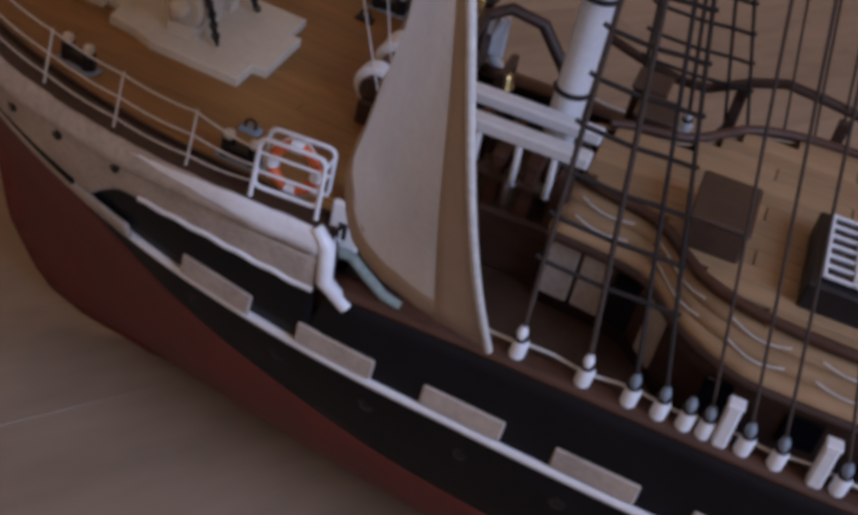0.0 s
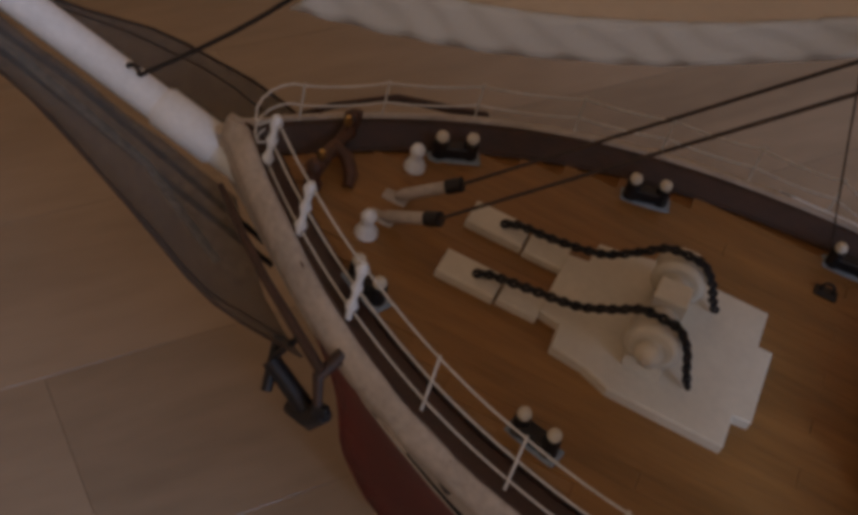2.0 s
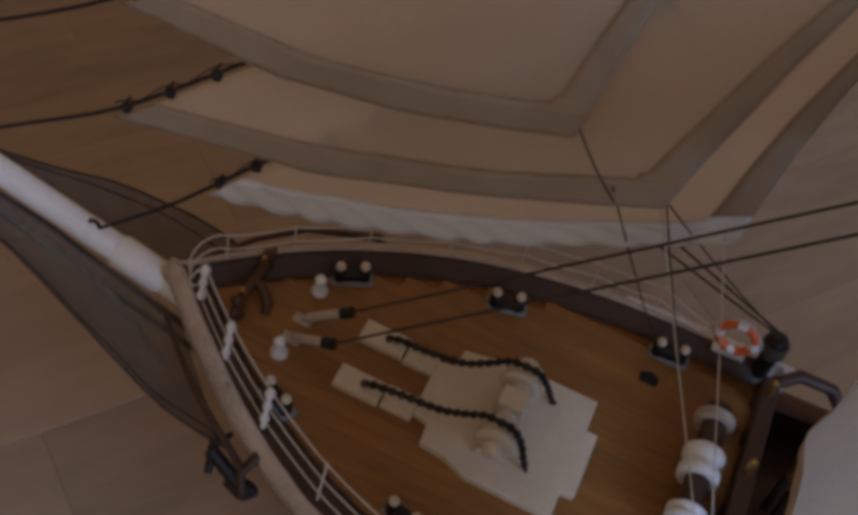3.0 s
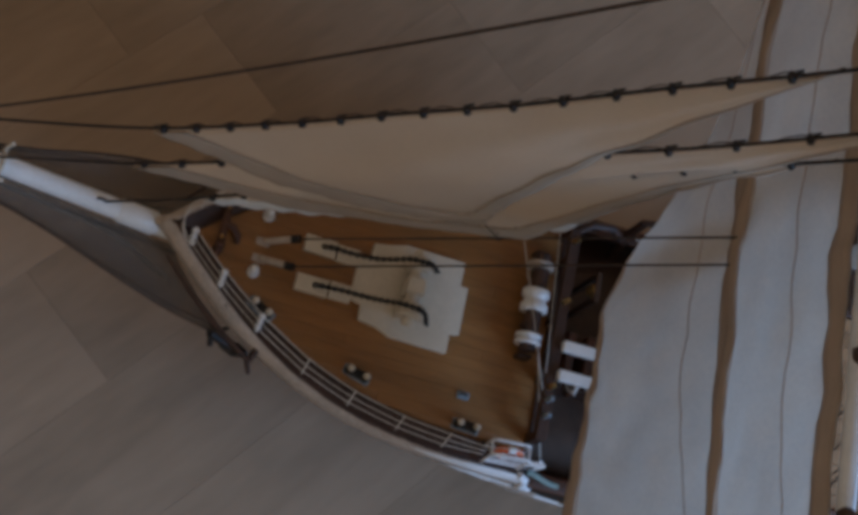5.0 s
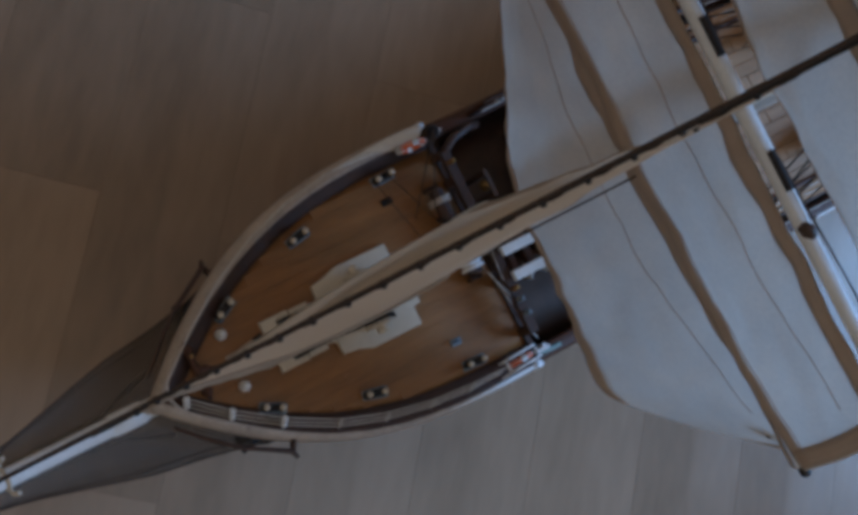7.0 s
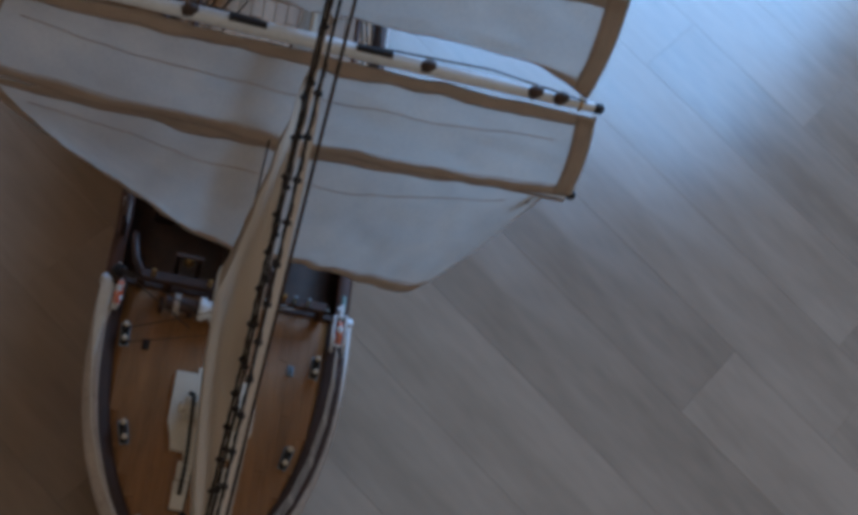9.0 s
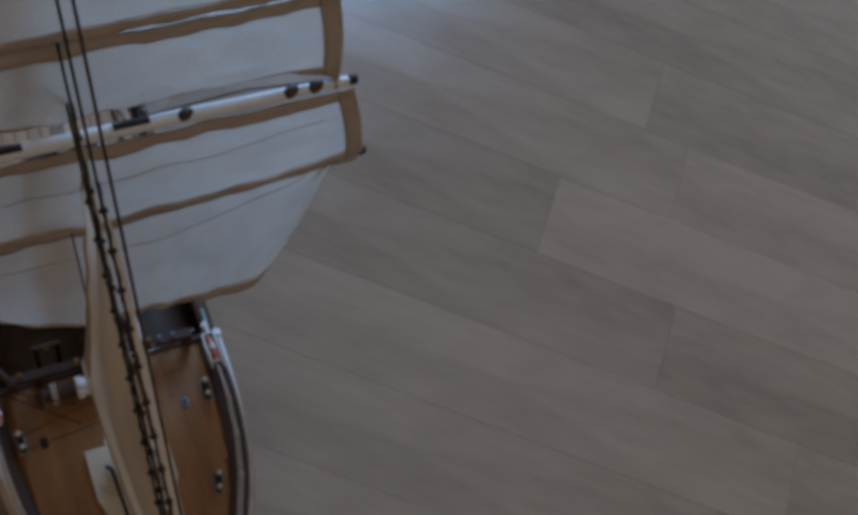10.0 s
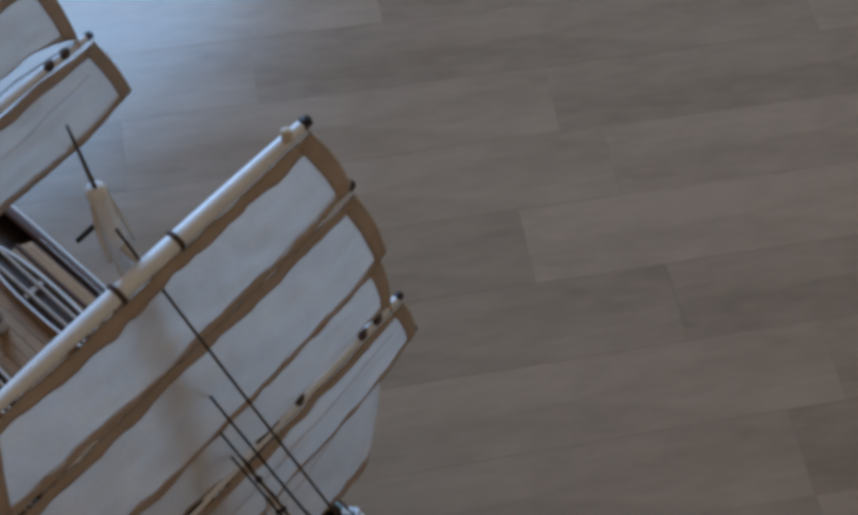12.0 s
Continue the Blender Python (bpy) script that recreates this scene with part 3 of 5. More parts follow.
def build_sail(kind, zh, wh, zf, wf, xh, xf, belly, arch, dx, dz, n0):
    sail = thing("square_sail", (xh + dx, 0, zf + dz), "cream cloth square " + kind + " with brown hems, bellied forward", "sail", "square sails")

    def at(u, v, lift=0.0):
        # u: port to starboard, v: head to foot
        s = 2 * u - 1
        a = abs(s)
        low = kind == "course"
        w = wh + (wf - wh) * v + (0.0120 * math.sin(math.pi * v ** 1.21) if low and s < 0 else 0.0015 * math.sin(math.pi * v))
        lift_foot = arch
        if low and s > -0.15:
            k = min(1.0, (s + 0.15) / 0.6)
            lift_foot = arch - 0.0119 * k * k * (3 - 2 * k)
        z = zh + (zf - zh) * v + lift_foot * v ** 3 * (1 - a ** (2 if low else 5))
        mid = xh + ((0.022 if low else min(xf, 0.029)) - xh) * v
        wave = 0.0016 * noise.noise((s * 2.6 + n0 * 2, n0, 7.0)) + 0.0007 * noise.noise((s * 7 + n0, n0 * 2, 3.0))
        z += wave * v * v * (1 - a ** 5)
        fill = belly * math.sin(math.pi * v * 0.62)
        if not low:
            edge = xh + (xf - xh) * v ** 0.7
            x = mid + (edge - mid) * a ** (12 if s < 0 else 8) - fill * (1 - a ** 4)
        elif s < 0:
            edge = xh + (xf - xh) * v ** 0.43
            x = mid + (edge - mid) * a * a - fill * (1 - a ** 4) - 0.0264 * v * v * math.exp(-((a - 1) / 0.468) ** 2) * (1 - a ** 30)
        else:
            x = mid + (xh + 0.0440 * v - mid) * s ** 1.25 - fill * (1 - s) ** 1.2
        x += 0.0011 * noise.noise((s * 13 + n0, v * 7, n0)) * (1 - abs(s) ** 8)
        x += 0.0018 * noise.noise((s * 5 + n0, v * 4, n0 * 3.1)) * (1 - abs(s) ** 6)
        x += 0.0007 * math.sin(s * 19 + n0) * v * (1 - v)
        return (x - lift + dx, s * w, z + dz)

    part("cloth", sheet(geo(), lambda u, v: at(u, v), 90 if kind == "course" else 48, 24, 0.0005), CANVAS, sail)
    hw, hv = (0.0086 if kind == "course" else 0.0074), (0.0082 if kind == "course" else 0.0068) / (zh - zf)
    hems = [("head_hem", 0, 1, 0.0, hv * 0.95), ("foot_hem", 0, 1, 1 - hv, 1.0)]
    for name, a, b, c, d in hems:
        part(name, sheet(geo(), lambda u, v: at(u, v, 0.0), 90 if kind == "course" else 48, 3, 0.0008, a, b, c, d), HEM, sail, "brown turned hem")
    hu = hw / (wh + wf)
    for a, b in ((0.0, hu * (0.20 if kind == "course" else 1.0)), (1 - hu, 1.0)):
        part("side_hem", sheet(geo(), lambda u, v: at(u, v, 0.0), 3, 22, 0.00085, a, b, 0.0, 1.0), HEM, sail, "brown turned hem")
    part("seam_cord", tube(geo(), [at(u, 1 - hv * 1.25 - 0.04 * math.sin(9 * u) * hv, 0.0005) for u in np.linspace(hu, 1 - hu, 30)], 0.00022, 5), HEM, sail)
    if kind in ("course", "lower topsail"):
        part("seam_cord", tube(geo(), [at(u, hv * (1.9 + 1.3 * math.sin(math.pi * u) ** 0.5 + 0.12 * math.sin(23 * u + n0)), 0.0005) for u in np.linspace(hu * 2, 1 - hu * 2, 40)], 0.0002, 5), HEM, sail)
    for s in (0.0, 1.0):
        bolt = tube(geo(), [Vector(at(s, v)) + Vector((0.0008, (s - 0.5) * 0.0012, 0)) for v in np.linspace(0, 1, 16)], 0.0008, 6)
        part("bolt_rope", bolt, ROPE_WHITE, sail, "white rope edge")
    return sail


for mast_no, (dx, dz) in enumerate(((0.0, 0.0), (0.213, 0.014))):
    for k, (z, arm, x, kind) in enumerate(YARDS):
        if mast_no and k == 0:
            continue
        build_yard(z + dz, arm, x + dx, kind, MX + dx, mast_no)
    for k, row in enumerate(SAILS):
        if mast_no and k == 0:
            continue
        build_sail(*row, dx, dz, k * 1.7 + mast_no * 5.3)

# ---- bowsprit, nets and head rigging ----
BA, BB = Vector((-0.150, 0, -0.0085)), Vector((-0.360, 0, 0.0640))
sprit = thing("bowsprit", tuple(BA), "white painted bowsprit with ringed collars", "bowsprit")
part("spar", tube(geo(), [BA.lerp(BB, k) for k in (0, 0.3, 0.35, 0.7, 1)], [0.0043, 0.0041, 0.0040, 0.0028, 0.0018], 18), WHITE, sprit)
bdir = (BB - BA).normalized()
bturn = bdir.to_track_quat("Z", "Y").to_matrix().to_4x4()
for k, r in ((0.335, 0.0046), (0.365, 0.0040), (0.70, 0.0031)):
    part("collar", ring(geo(), r, 0.0008, Matrix.Translation(BA.lerp(BB, k)) @ bturn, 20, 6), IVORY if k > 0.3 else ROPE_BROWN, sprit)
for k, s in ((0.335, -1), (0.335, 1), (0.345, 0)):
    p = BA.lerp(BB, k)
    part("eye_hook", tube(geo(), [p + Vector((0, s * 0.0045, 0.001 + (0.004 if s == 0 else 0))), p + Vector((0.001, s * 0.007, 0.002 - (0 if s else 0.012))), p + Vector((0.003, s * 0.0075, 0.005 - (0 if s else 0.016)))], 0.0009, 6), IVORY, sprit)
part("sleeve", tube(geo(), [BA.lerp(BB, k) for k in (0.045, 0.05, 0.115, 0.12)], [0.0043, 0.0050, 0.0050, 0.0043], 18), WHITE, sprit, "white sleeve at the bow end")
part("stay_eye", ring(geo(), 0.0015, 0.0006, Matrix.Translation(BA.lerp(BB, 0.152) + Vector((0, 0, 0.0045))) @ pose(0, 0, 0, 90, 0, 0), 14, 6), IRON, sprit, "dark eye for the inner stay")
for side in (-1, 1):
    part("head_rail", tube(geo(), [(-0.262, side * 0.0015, 0.018), (-0.215, side * 0.0042, 0.003), (-0.175, side * 0.006, -0.0135), (-0.150, side * 0.0155, -0.024)], 0.0010, 6), IVORY, sprit, "thin cream moulding under the spar")
    part("bobstay", tube(geo(), [(-0.262, side * 0.001, 0.014), (-0.2, side * 0.003, -0.008), (-0.142, side * 0.002, -0.034)], 0.0008, 6), ROPE, sprit)
net_y = smooth_curve((-0.300, -0.222, -0.193, -0.166, -0.140, -0.118), (0.0012, 0.0110, 0.0185, 0.0262, 0.0310, 0.0360))
net_z = smooth_curve((-0.300, -0.222, -0.193, -0.166, -0.140, -0.118), (0.0390, 0.0060, 0.0030, -0.0060, -0.0190, -0.0150))
for side in (-1, 1):
    net = thing("bowsprit_net", (-0.19, side * 0.02, -0.01), "dark sagging gauze net beside the bowsprit", "net", "nets under the bowsprit")

    def net_at(u, v, side=side):
        a = Vector((-0.152, side * 0.004, -0.014)).lerp(Vector((-0.300, side * 0.0008, 0.039)), u)
        x = -0.118 - 0.182 * u
        p = a.lerp(Vector((x, side * net_y(x), net_z(x))), v)
        p.z -= 0.008 * math.sin(math.pi * v) * (1 - u) + 0.0010 * noise.noise((u * 12, v * 7, side))
        return tuple(p)

    part("netting", sheet(geo(), net_at, 30, 12, 0.0003), NET, net)
    part("edge_rope", tube(geo(), [net_at(u, 1) for u in np.linspace(0, 1, 24)], 0.0004, 6), ROPE_BROWN, net, "dark edge rope")
    part("middle_rope", tube(geo(), [net_at(u, 0.86) for u in np.linspace(0, 1, 24)], 0.0003, 5), ROPE_BROWN, net)
    part("boom", tube(geo(), [(-0.152, side * 0.0120, -0.0030), (-0.142, side * 0.0225, 0.0), (-0.130, side * 0.0330, 0.0008), (-0.110, side * 0.0450, -0.0040)], [0.0007, 0.0009, 0.0010, 0.0012], 8), BROWN, net, "dark wooden boom that spreads the net")


def stay(name, a, b, r, label, mat=ROPE, drop=0.0):
    return solo(name, tube(geo(), sag(a, b, drop, 12), r, 6), mat, label, "rope", "standing rigging")


def stay_curve(xs, zs):
    """A rope in the middle plane, from the bowsprit up to the mast."""
    f = smooth_curve(xs, zs)
    return lambda x: Vector((x, 0.0, f(x)))


STAY_A = (Vector((-0.2600, 0, 0.0300)), Vector((0.0460, 0.0, 0.4120)))
STAY_1 = stay_curve((-0.268, -0.215, -0.169, -0.128, -0.101, -0.073, -0.047, -0.018, 0.046), (0.0340, 0.0660, 0.0960, 0.1340, 0.1630, 0.1925, 0.2235, 0.2565, 0.3350))
STAY_2 = stay_curve((-0.227, -0.206, -0.172, -0.138, -0.033, -0.010, 0.001, 0.046), (0.0190, 0.0345, 0.0585, 0.0900, 0.1900, 0.2170, 0.2310, 0.2870))
STAY_3 = stay_curve((-0.182, -0.156, -0.130, -0.080, 0.046), (0.0045, 0.0310, 0.0620, 0.1180, 0.2600))
stay("forestay", *STAY_A, 0.00055, "black outer stay from bowsprit to mast head", ROPE_BROWN, 0.0135)
for line, x0, label in ((STAY_1, -0.268, "dark outer jib stay with hanks"), (STAY_2, -0.227, "dark middle jib stay with hanks"), (STAY_3, -0.182, "dark inner jib stay with hanks")):
    solo("forestay", tube(geo(), [line(x) for x in np.linspace(x0, 0.046, 40)], 0.00055, 6), ROPE, label, "rope", "standing rigging")
for s in (-1, 1):
    stay("forestay", (-0.1035, s * 0.0060, 0.0090), (0.0450, s * 0.0045, 0.1660), 0.0004, "dark stay from the forecastle deck to the foremast", ROPE_BROWN)


def build_jib(line, x0, x1, clew, label, belly, droop, n0, foot_mat):
    """A three-cornered sail on a stay, between two places along the ship."""
    on = lambda k: line(x0 + (x1 - x0) * k)
    tack, head = on(0), on(1)
    jib = thing("jib", tuple(tack), label, "sail", "jibs")
    clew = Vector(clew)

    def at(u, v):
        # u along the luff from tack to head, v from the luff to the leech
        luff = on(u) - Vector((0, 0, 0.0022))
        back = clew.lerp(head, u) + Vector((-0.006 * math.sin(math.pi * u), 0, 0))
        p = luff.lerp(back, v)
        p.y += belly * math.sin(math.pi * (0.15 + 0.7 * v)) * (1 - u) ** 0.6 * min(1, v * 2.5) + 0.0010 * noise.noise((u * 9, v * 5, n0)) * min(1, v * 3)
        p.z -= droop * math.sin(math.pi * v) * (1 - u) ** 4
        return tuple(p)

    part("cloth", sheet(geo(), at, 40, 16, 0.0005), JIBCLOTH, jib)

    gather = 0.0007 if foot_mat == WHITE_CLOTH else 0.00015

    def puckered(u, v):
        p = at(u, v)
        k = v * 75 + u * 190 + 1.5 * noise.noise((v * 9, n0, 0))
        return (p[0] + gather * 0.7 * math.sin(k), p[1] - 0.0006 + gather * math.sin(k), p[2])

    part("foot_hem", sheet(geo(), puckered, 5, 90, 0.0009, 0.0, 0.062, 0.0, 1.0), foot_mat, jib, "puckered foot hem")
    part("clew_patch", sheet(geo(), at, 4, 4, 0.0016, 0.0, 0.075, 0.92, 1.0), WHITE_CLOTH if foot_mat == WHITE_CLOTH else JIBHEM, jib, "doubled corner patch")
    part("leech_hem", sheet(geo(), at, 40, 3, 0.0009, 0.0, 0.97, 0.93, 1.0), JIBHEM, jib)
    for i in range(15):
        k = (i + 0.3) / 15
        d = (on(k + 0.02) - on(k)).normalized().to_track_quat("Z", "Y").to_matrix().to_4x4()
        part("hank", lathe(geo(), [(0.0008, -0.0010), (0.0016, -0.0005), (0.0016, 0.0005), (0.0008, 0.0010)], Matrix.Translation(on(k) + Vector((0, 0, -0.0006))) @ d, 9), IRON, jib)
        part("seizing", tube(geo(), [on(k) + Vector((0, 0.0006, 0.0012)), on(k) + Vector((0.0008, 0.0004, 0.0030))], 0.0004, 5), ROPE, jib)
    part("lacing", tube(geo(), [on(i / 80) + Vector((0, 0.0008 * math.sin(i * 1.1), 0.0014 + 0.0008 * math.cos(i * 1.1))) for i in range(81)], 0.00022, 4), ROPE_BROWN, jib)
    return jib


build_jib(STAY_1, -0.167, -0.019, (-0.0590, -0.004, 0.1150), "cream cloth outer jib set on the outer stay", -0.005, 0.004, 1.0, JIBHEM)
build_jib(STAY_2, -0.172, 0.016, (-0.0370, 0.001, 0.1000), "cream cloth middle jib overlapped by the outer jib", -0.003, 0.005, 2.6, JIBHEM)
build_jib(STAY_3, -0.145, 0.006, (-0.0190, 0.011, 0.0855), "cream cloth inner jib with puckered white hem", 0.003, 0.011, 4.0, WHITE_CLOTH)
for a, b in (((-0.059, -0.004, 0.115), (-0.0470, -0.003, 0.0980)), ((-0.0485, -0.003, 0.1020), (-0.0215, 0.0490, -0.004)), ((-0.0370, 0.001, 0.1000), (-0.0140, 0.0490, -0.004)), ((-0.037, 0.001, 0.1000), (0.0105, 0.0565, 0.0110))):
    stay("jib_sheet", a, b, 0.00022, "thin dark jib sheet led down to the deck", ROPE_BROWN, 0.001)

# ---- forecastle fittings ----
bitt = thing("bitts", (0, 0, 0), "pair of dark bitts with pale round heads on a grey plate", "bollard", "bitts along the bulwark")
part("plate", box(geo(), (0, 0, 0.0005), (0.0125, 0.0050, 0.0010)), BLUEGREY, bitt, "grey base plate")
part("cheek", box(geo(), (0, 0, 0.0026), (0.0075, 0.0034, 0.0032)), IRON, bitt)
for s in (-1, 1):
    part("post", tube(geo(), [(s * 0.0036, 0, 0.001), (s * 0.0036, 0, 0.0056)], [0.0019, 0.0017], 12), IRON, bitt)
    part("post_head", lathe(geo(), [(0.0012, 0), (0.0015, 0.0006), (0.0013, 0.0017), (0.0005, 0.0021)], pose(s * 0.0036, 0, 0.0056), 12), IVORY, bitt, "pale wooden head")
first = True
for x, y, turn in ((-0.0163, 0.0478, 4), (-0.0665, 0.0390, 14), (-0.1108, 0.0238, 28)):
    for s in (-1, 1):
        m = pose(x, s * y, deck_z(x) + 0.0006, 0, 0, s * -turn * -1 if s > 0 else -turn)
        if first:
            bitt.matrix_basis, first = m, False
        else:
            copy_thing(bitt, m)

pz = deck_z(-0.05) + 0.0003
plate = thing("windlass_platform", (-0.052, 0, pz), "stepped ivory card platform under the windlass", "platform")
outline = [(-0.0770, -0.0095), (-0.0722, -0.0105), (-0.0716, -0.0170), (-0.0640, -0.0180), (-0.0575, -0.0205), (-0.0318, -0.0207), (-0.0318, -0.0120), (-0.0278, -0.0115), (-0.0278, 0.0095), (-0.0312, 0.0095), (-0.0312, 0.0200), (-0.0575, 0.0200), (-0.0640, 0.0180), (-0.0716, 0.0165), (-0.0722, 0.0100), (-0.0770, 0.0092)]
part("board", prism(geo(), outline, -0.0005, 0.0038, TILT), IVORY, plate)
for s in (-1, 1):
    part("block", prism(geo(), [(-0.1005, s * 0.0085 - 0.0036), (-0.0868, s * 0.0085 - 0.0036), (-0.0868, s * 0.0085 + 0.0036), (-0.1005, s * 0.0085 + 0.0036)], -0.0005, 0.0036, TILT), IVORY, plate, "ivory chain block")
    part("block", prism(geo(), [(-0.0862, s * 0.0080 - 0.0036), (-0.0768, s * 0.0080 - 0.0036), (-0.0768, s * 0.0080 + 0.0036), (-0.0862, s * 0.0080 + 0.0036)], -0.0005, 0.0032, TILT), IVORY, plate)

WX, WZ = -0.0525, 0.0062
wl = thing("windlass", (WX, 0, -0.0026), "ivory windlass with two chain wheels", "windlass")
part("barrel", tube(geo(), [(WX, y, WZ) for y in (-0.0135, -0.0125, 0.0125, 0.0135)], [0.0022, 0.0030, 0.0030, 0.0022], 16), IVORY, wl)
for s in (-1, 1):
    part("chain_wheel", lathe(geo(), [(0.0046, -0.0030), (0.0060, -0.0024), (0.0050, -0.0007), (0.0050, 0.0007), (0.0060, 0.0024), (0.0046, 0.0030)], pose(WX, s * 0.0100, WZ, 90, 0, 0), 24), IVORY, wl)
    part("bearing", box(geo(), (WX, s * 0.0050, 0.0010), (0.0050, 0.0022, 0.0100)), IVORY, wl)
    part("pedestal", prism(geo(), [(WX - 0.0042, s * 0.0100 - 0.0030), (WX + 0.0042, s * 0.0100 - 0.0030), (WX + 0.0042, s * 0.0100 + 0.0030), (WX - 0.0042, s * 0.0100 + 0.0030)], -0.0045, 0.0012), IVORY, wl)
    part("end_knob", lathe(geo(), [(0.0022, 0), (0.0030, 0.001), (0.0026, 0.0030), (0.0008, 0.0036)], pose(WX, s * 0.0130, WZ, -90 * s, 0, 0), 14), IVORY, wl)
part("gear_case", prism(geo(), [(WX - 0.0036, -0.0032), (WX + 0.0036, -0.0032), (WX + 0.0036, 0.0032), (WX - 0.0036, 0.0032)], -0.0045, 0.0112), IVORY, wl)


def chain(points, n):
    """Links laid along a smooth path, each turned a quarter against the next."""
    P = [Vector(p) for p in points]
    d = [0.0]
    for a, b in zip(P, P[1:]):
        d.append(d[-1] + (b - a).length)
    fx, fy, fz = (smooth_curve(d, [p[k] for p in P]) for k in range(3))
    g = geo()
    step = d[-1] / n
    for i in range(n):
        s0, s1 = i * step, min((i + 1) * step, d[-1])
        a, b = Vector((fx(s0), fy(s0), fz(s0))), Vector((fx(s1), fy(s1), fz(s1)))
        m = Matrix.Translation((a + b) / 2) @ (b - a).to_track_quat("X", "Z").to_matrix().to_4x4() @ pose(0, 0, 0, 90 * (i % 2) + 20)
        L = step * 0.72
        tube(g, [(L * math.cos(t), 0.00080 * math.sin(t), 0) for t in (2 * math.pi * j / 10 for j in range(10))], 0.00046, 5, True, m)
    return g


for s in (-1, 1):
    pts = [(-0.0925, s * 0.0085, 0.0006), (-0.0890, s * 0.0085, 0.0022), (-0.080, s * 0.0082, 0.0028), (-0.070, s * 0.0085, 0.0042), (-0.0625, s * 0.0092, 0.0086), (-0.0560, s * 0.0098, 0.0128), (-0.0500, s * 0.0100, 0.0124), (-0.0460, s * 0.0104, 0.0080), (-0.0438, s * 0.0112, 0.0020), (-0.0424, s * 0.0118, -0.0012)]
    solo("anchor_chain", chain(pts, 44), IRON, "dark anchor chain running over the windlass", "chain", "anchor chains")

for s, x in ((-1, -0.1176), (1, -0.1170)):
    y = -0.0098 if s < 0 else 0.0148
    v = thing("ventilator", (x, y, deck_z(x)), "small white mushroom ventilator on the deck", "ventilator", "ventilators")
    part("trunk", tube(geo(), [(x, y, deck_z(x)), (x, y, deck_z(x) + 0.0030)], [0.0029, 0.0014], 12), IVORY, v)
    part("cowl", lathe(geo(), [(0.0026, 0.0), (0.0026, 0.0012), (0.0017, 0.0028), (0.0011, 0.0040), (0.0016, 0.0048), (0.0018, 0.0058), (0.0013, 0.0069), (0.0003, 0.0074)], pose(x, y, deck_z(x) + 0.0008), 16), WHITE, v)
for s in (-1, 1):
    x0, y0 = -0.1165, s * 0.0036
    f = thing("stay_turnbuckle", (x0, y0, deck_z(x0)), "cream barrel turnbuckle with dark end on the deck", "turnbuckle", "turnbuckles")
    a, b = Vector((x0, y0, deck_z(x0) + 0.0018)), Vector((-0.1040, s * 0.0060, 0.0086))
    part("barrel", tube(geo(), [a, a.lerp(b, 0.1), a.lerp(b, 0.8), b], [0.0009, 0.0014, 0.0014, 0.0011], 12), CREAM, f)
    part("collar", tube(geo(), [a.lerp(b, 0.82), b + (b - a) * 0.06], 0.0017, 12), IRON, f)
    part("foot", box(geo(), (x0 - 0.0002, y0, deck_z(x0) + 0.0008), (0.0060, 0.0036, 0.0016)), CREAM, f)

bb = thing("bow_bitt", (-0.134, 0.006, deck_z(-0.134)), "dark red-brown wooden cross bitt in the bow", "bitt")
bz = deck_z(-0.134)
for y in (-0.0045, 0.0145):
    part("post", lathe(geo(), [(0.0020, 0), (0.0022, 0.0020), (0.0014, 0.0035), (0.0019, 0.0060), (0.0021, 0.0078), (0.0008, 0.0092)], pose(-0.1335, y, bz), 12), CAPWOOD, bb)
part("crosspiece", tube(geo(), [(-0.1335, y, bz + 0.0052 + 0.0008 * math.cos(y * 330)) for y in np.linspace(-0.0085, 0.0185, 9)], [0.0008, 0.0014, 0.0017, 0.0016, 0.0018, 0.0016, 0.0017, 0.0014, 0.0008], 10), CAPWOOD, bb)
part("knee", tube(geo(), [(-0.1335, 0.0050, bz + 0.0062), (-0.1300, 0.0045, bz + 0.0050), (-0.1275, 0.0025, bz + 0.0022), (-0.1268, -0.0005, bz + 0.0012)], [0.0012, 0.0016, 0.0016, 0.0012], 10), CAPWOOD, bb)
for y in (-0.0015, 0.0115):
    part("pin", lathe(geo(), [(0.0008, 0), (0.0010, 0.001), (0.0006, 0.0024)], pose(-0.1335, y, bz + 0.0073), 10), BRASS, bb)

for x, y, s in ((-0.0200, -0.0355, -1), (-0.0195, 0.0370, 1)):
    e = thing("ringbolt", (x, y, deck_z(x)), "small dark blue-grey ringbolt on the deck", "ringbolt", "ringbolts")
    part("pad", box(geo(), (x, y, deck_z(x) + 0.0012), (0.0056, 0.0034, 0.0018)), BLUEGREY if s < 0 else IRON, e)
    part("ring", ring(geo(), 0.0015, 0.0004, pose(x, y, deck_z(x) + 0.0028, 80, 0, 0), 14, 6), IRON, e)

# railing of white stanchions and three cords, round the bow
fence = thing("forecastle_railing", (-0.08, 0, 0.0), "white stanchion railing with three slack cords round the bow", "railing")
POSTS = [(-0.0250, 1), (-0.0455, 1), (-0.0675, 1), (-0.0885, 1), (-0.1105, 2), (-0.1290, 2), (-0.1440, 2)]


def post_at(x, side, h):
    b = max(half(x, 0.0) - edge_in(x) + 0.0065, 0.002)
    return Vector((x, side * max(b + 0.0010 - (0.28 if side < 0 else -0.10) * h, 0.0015), rail_z(x) - 0.0040 + h))


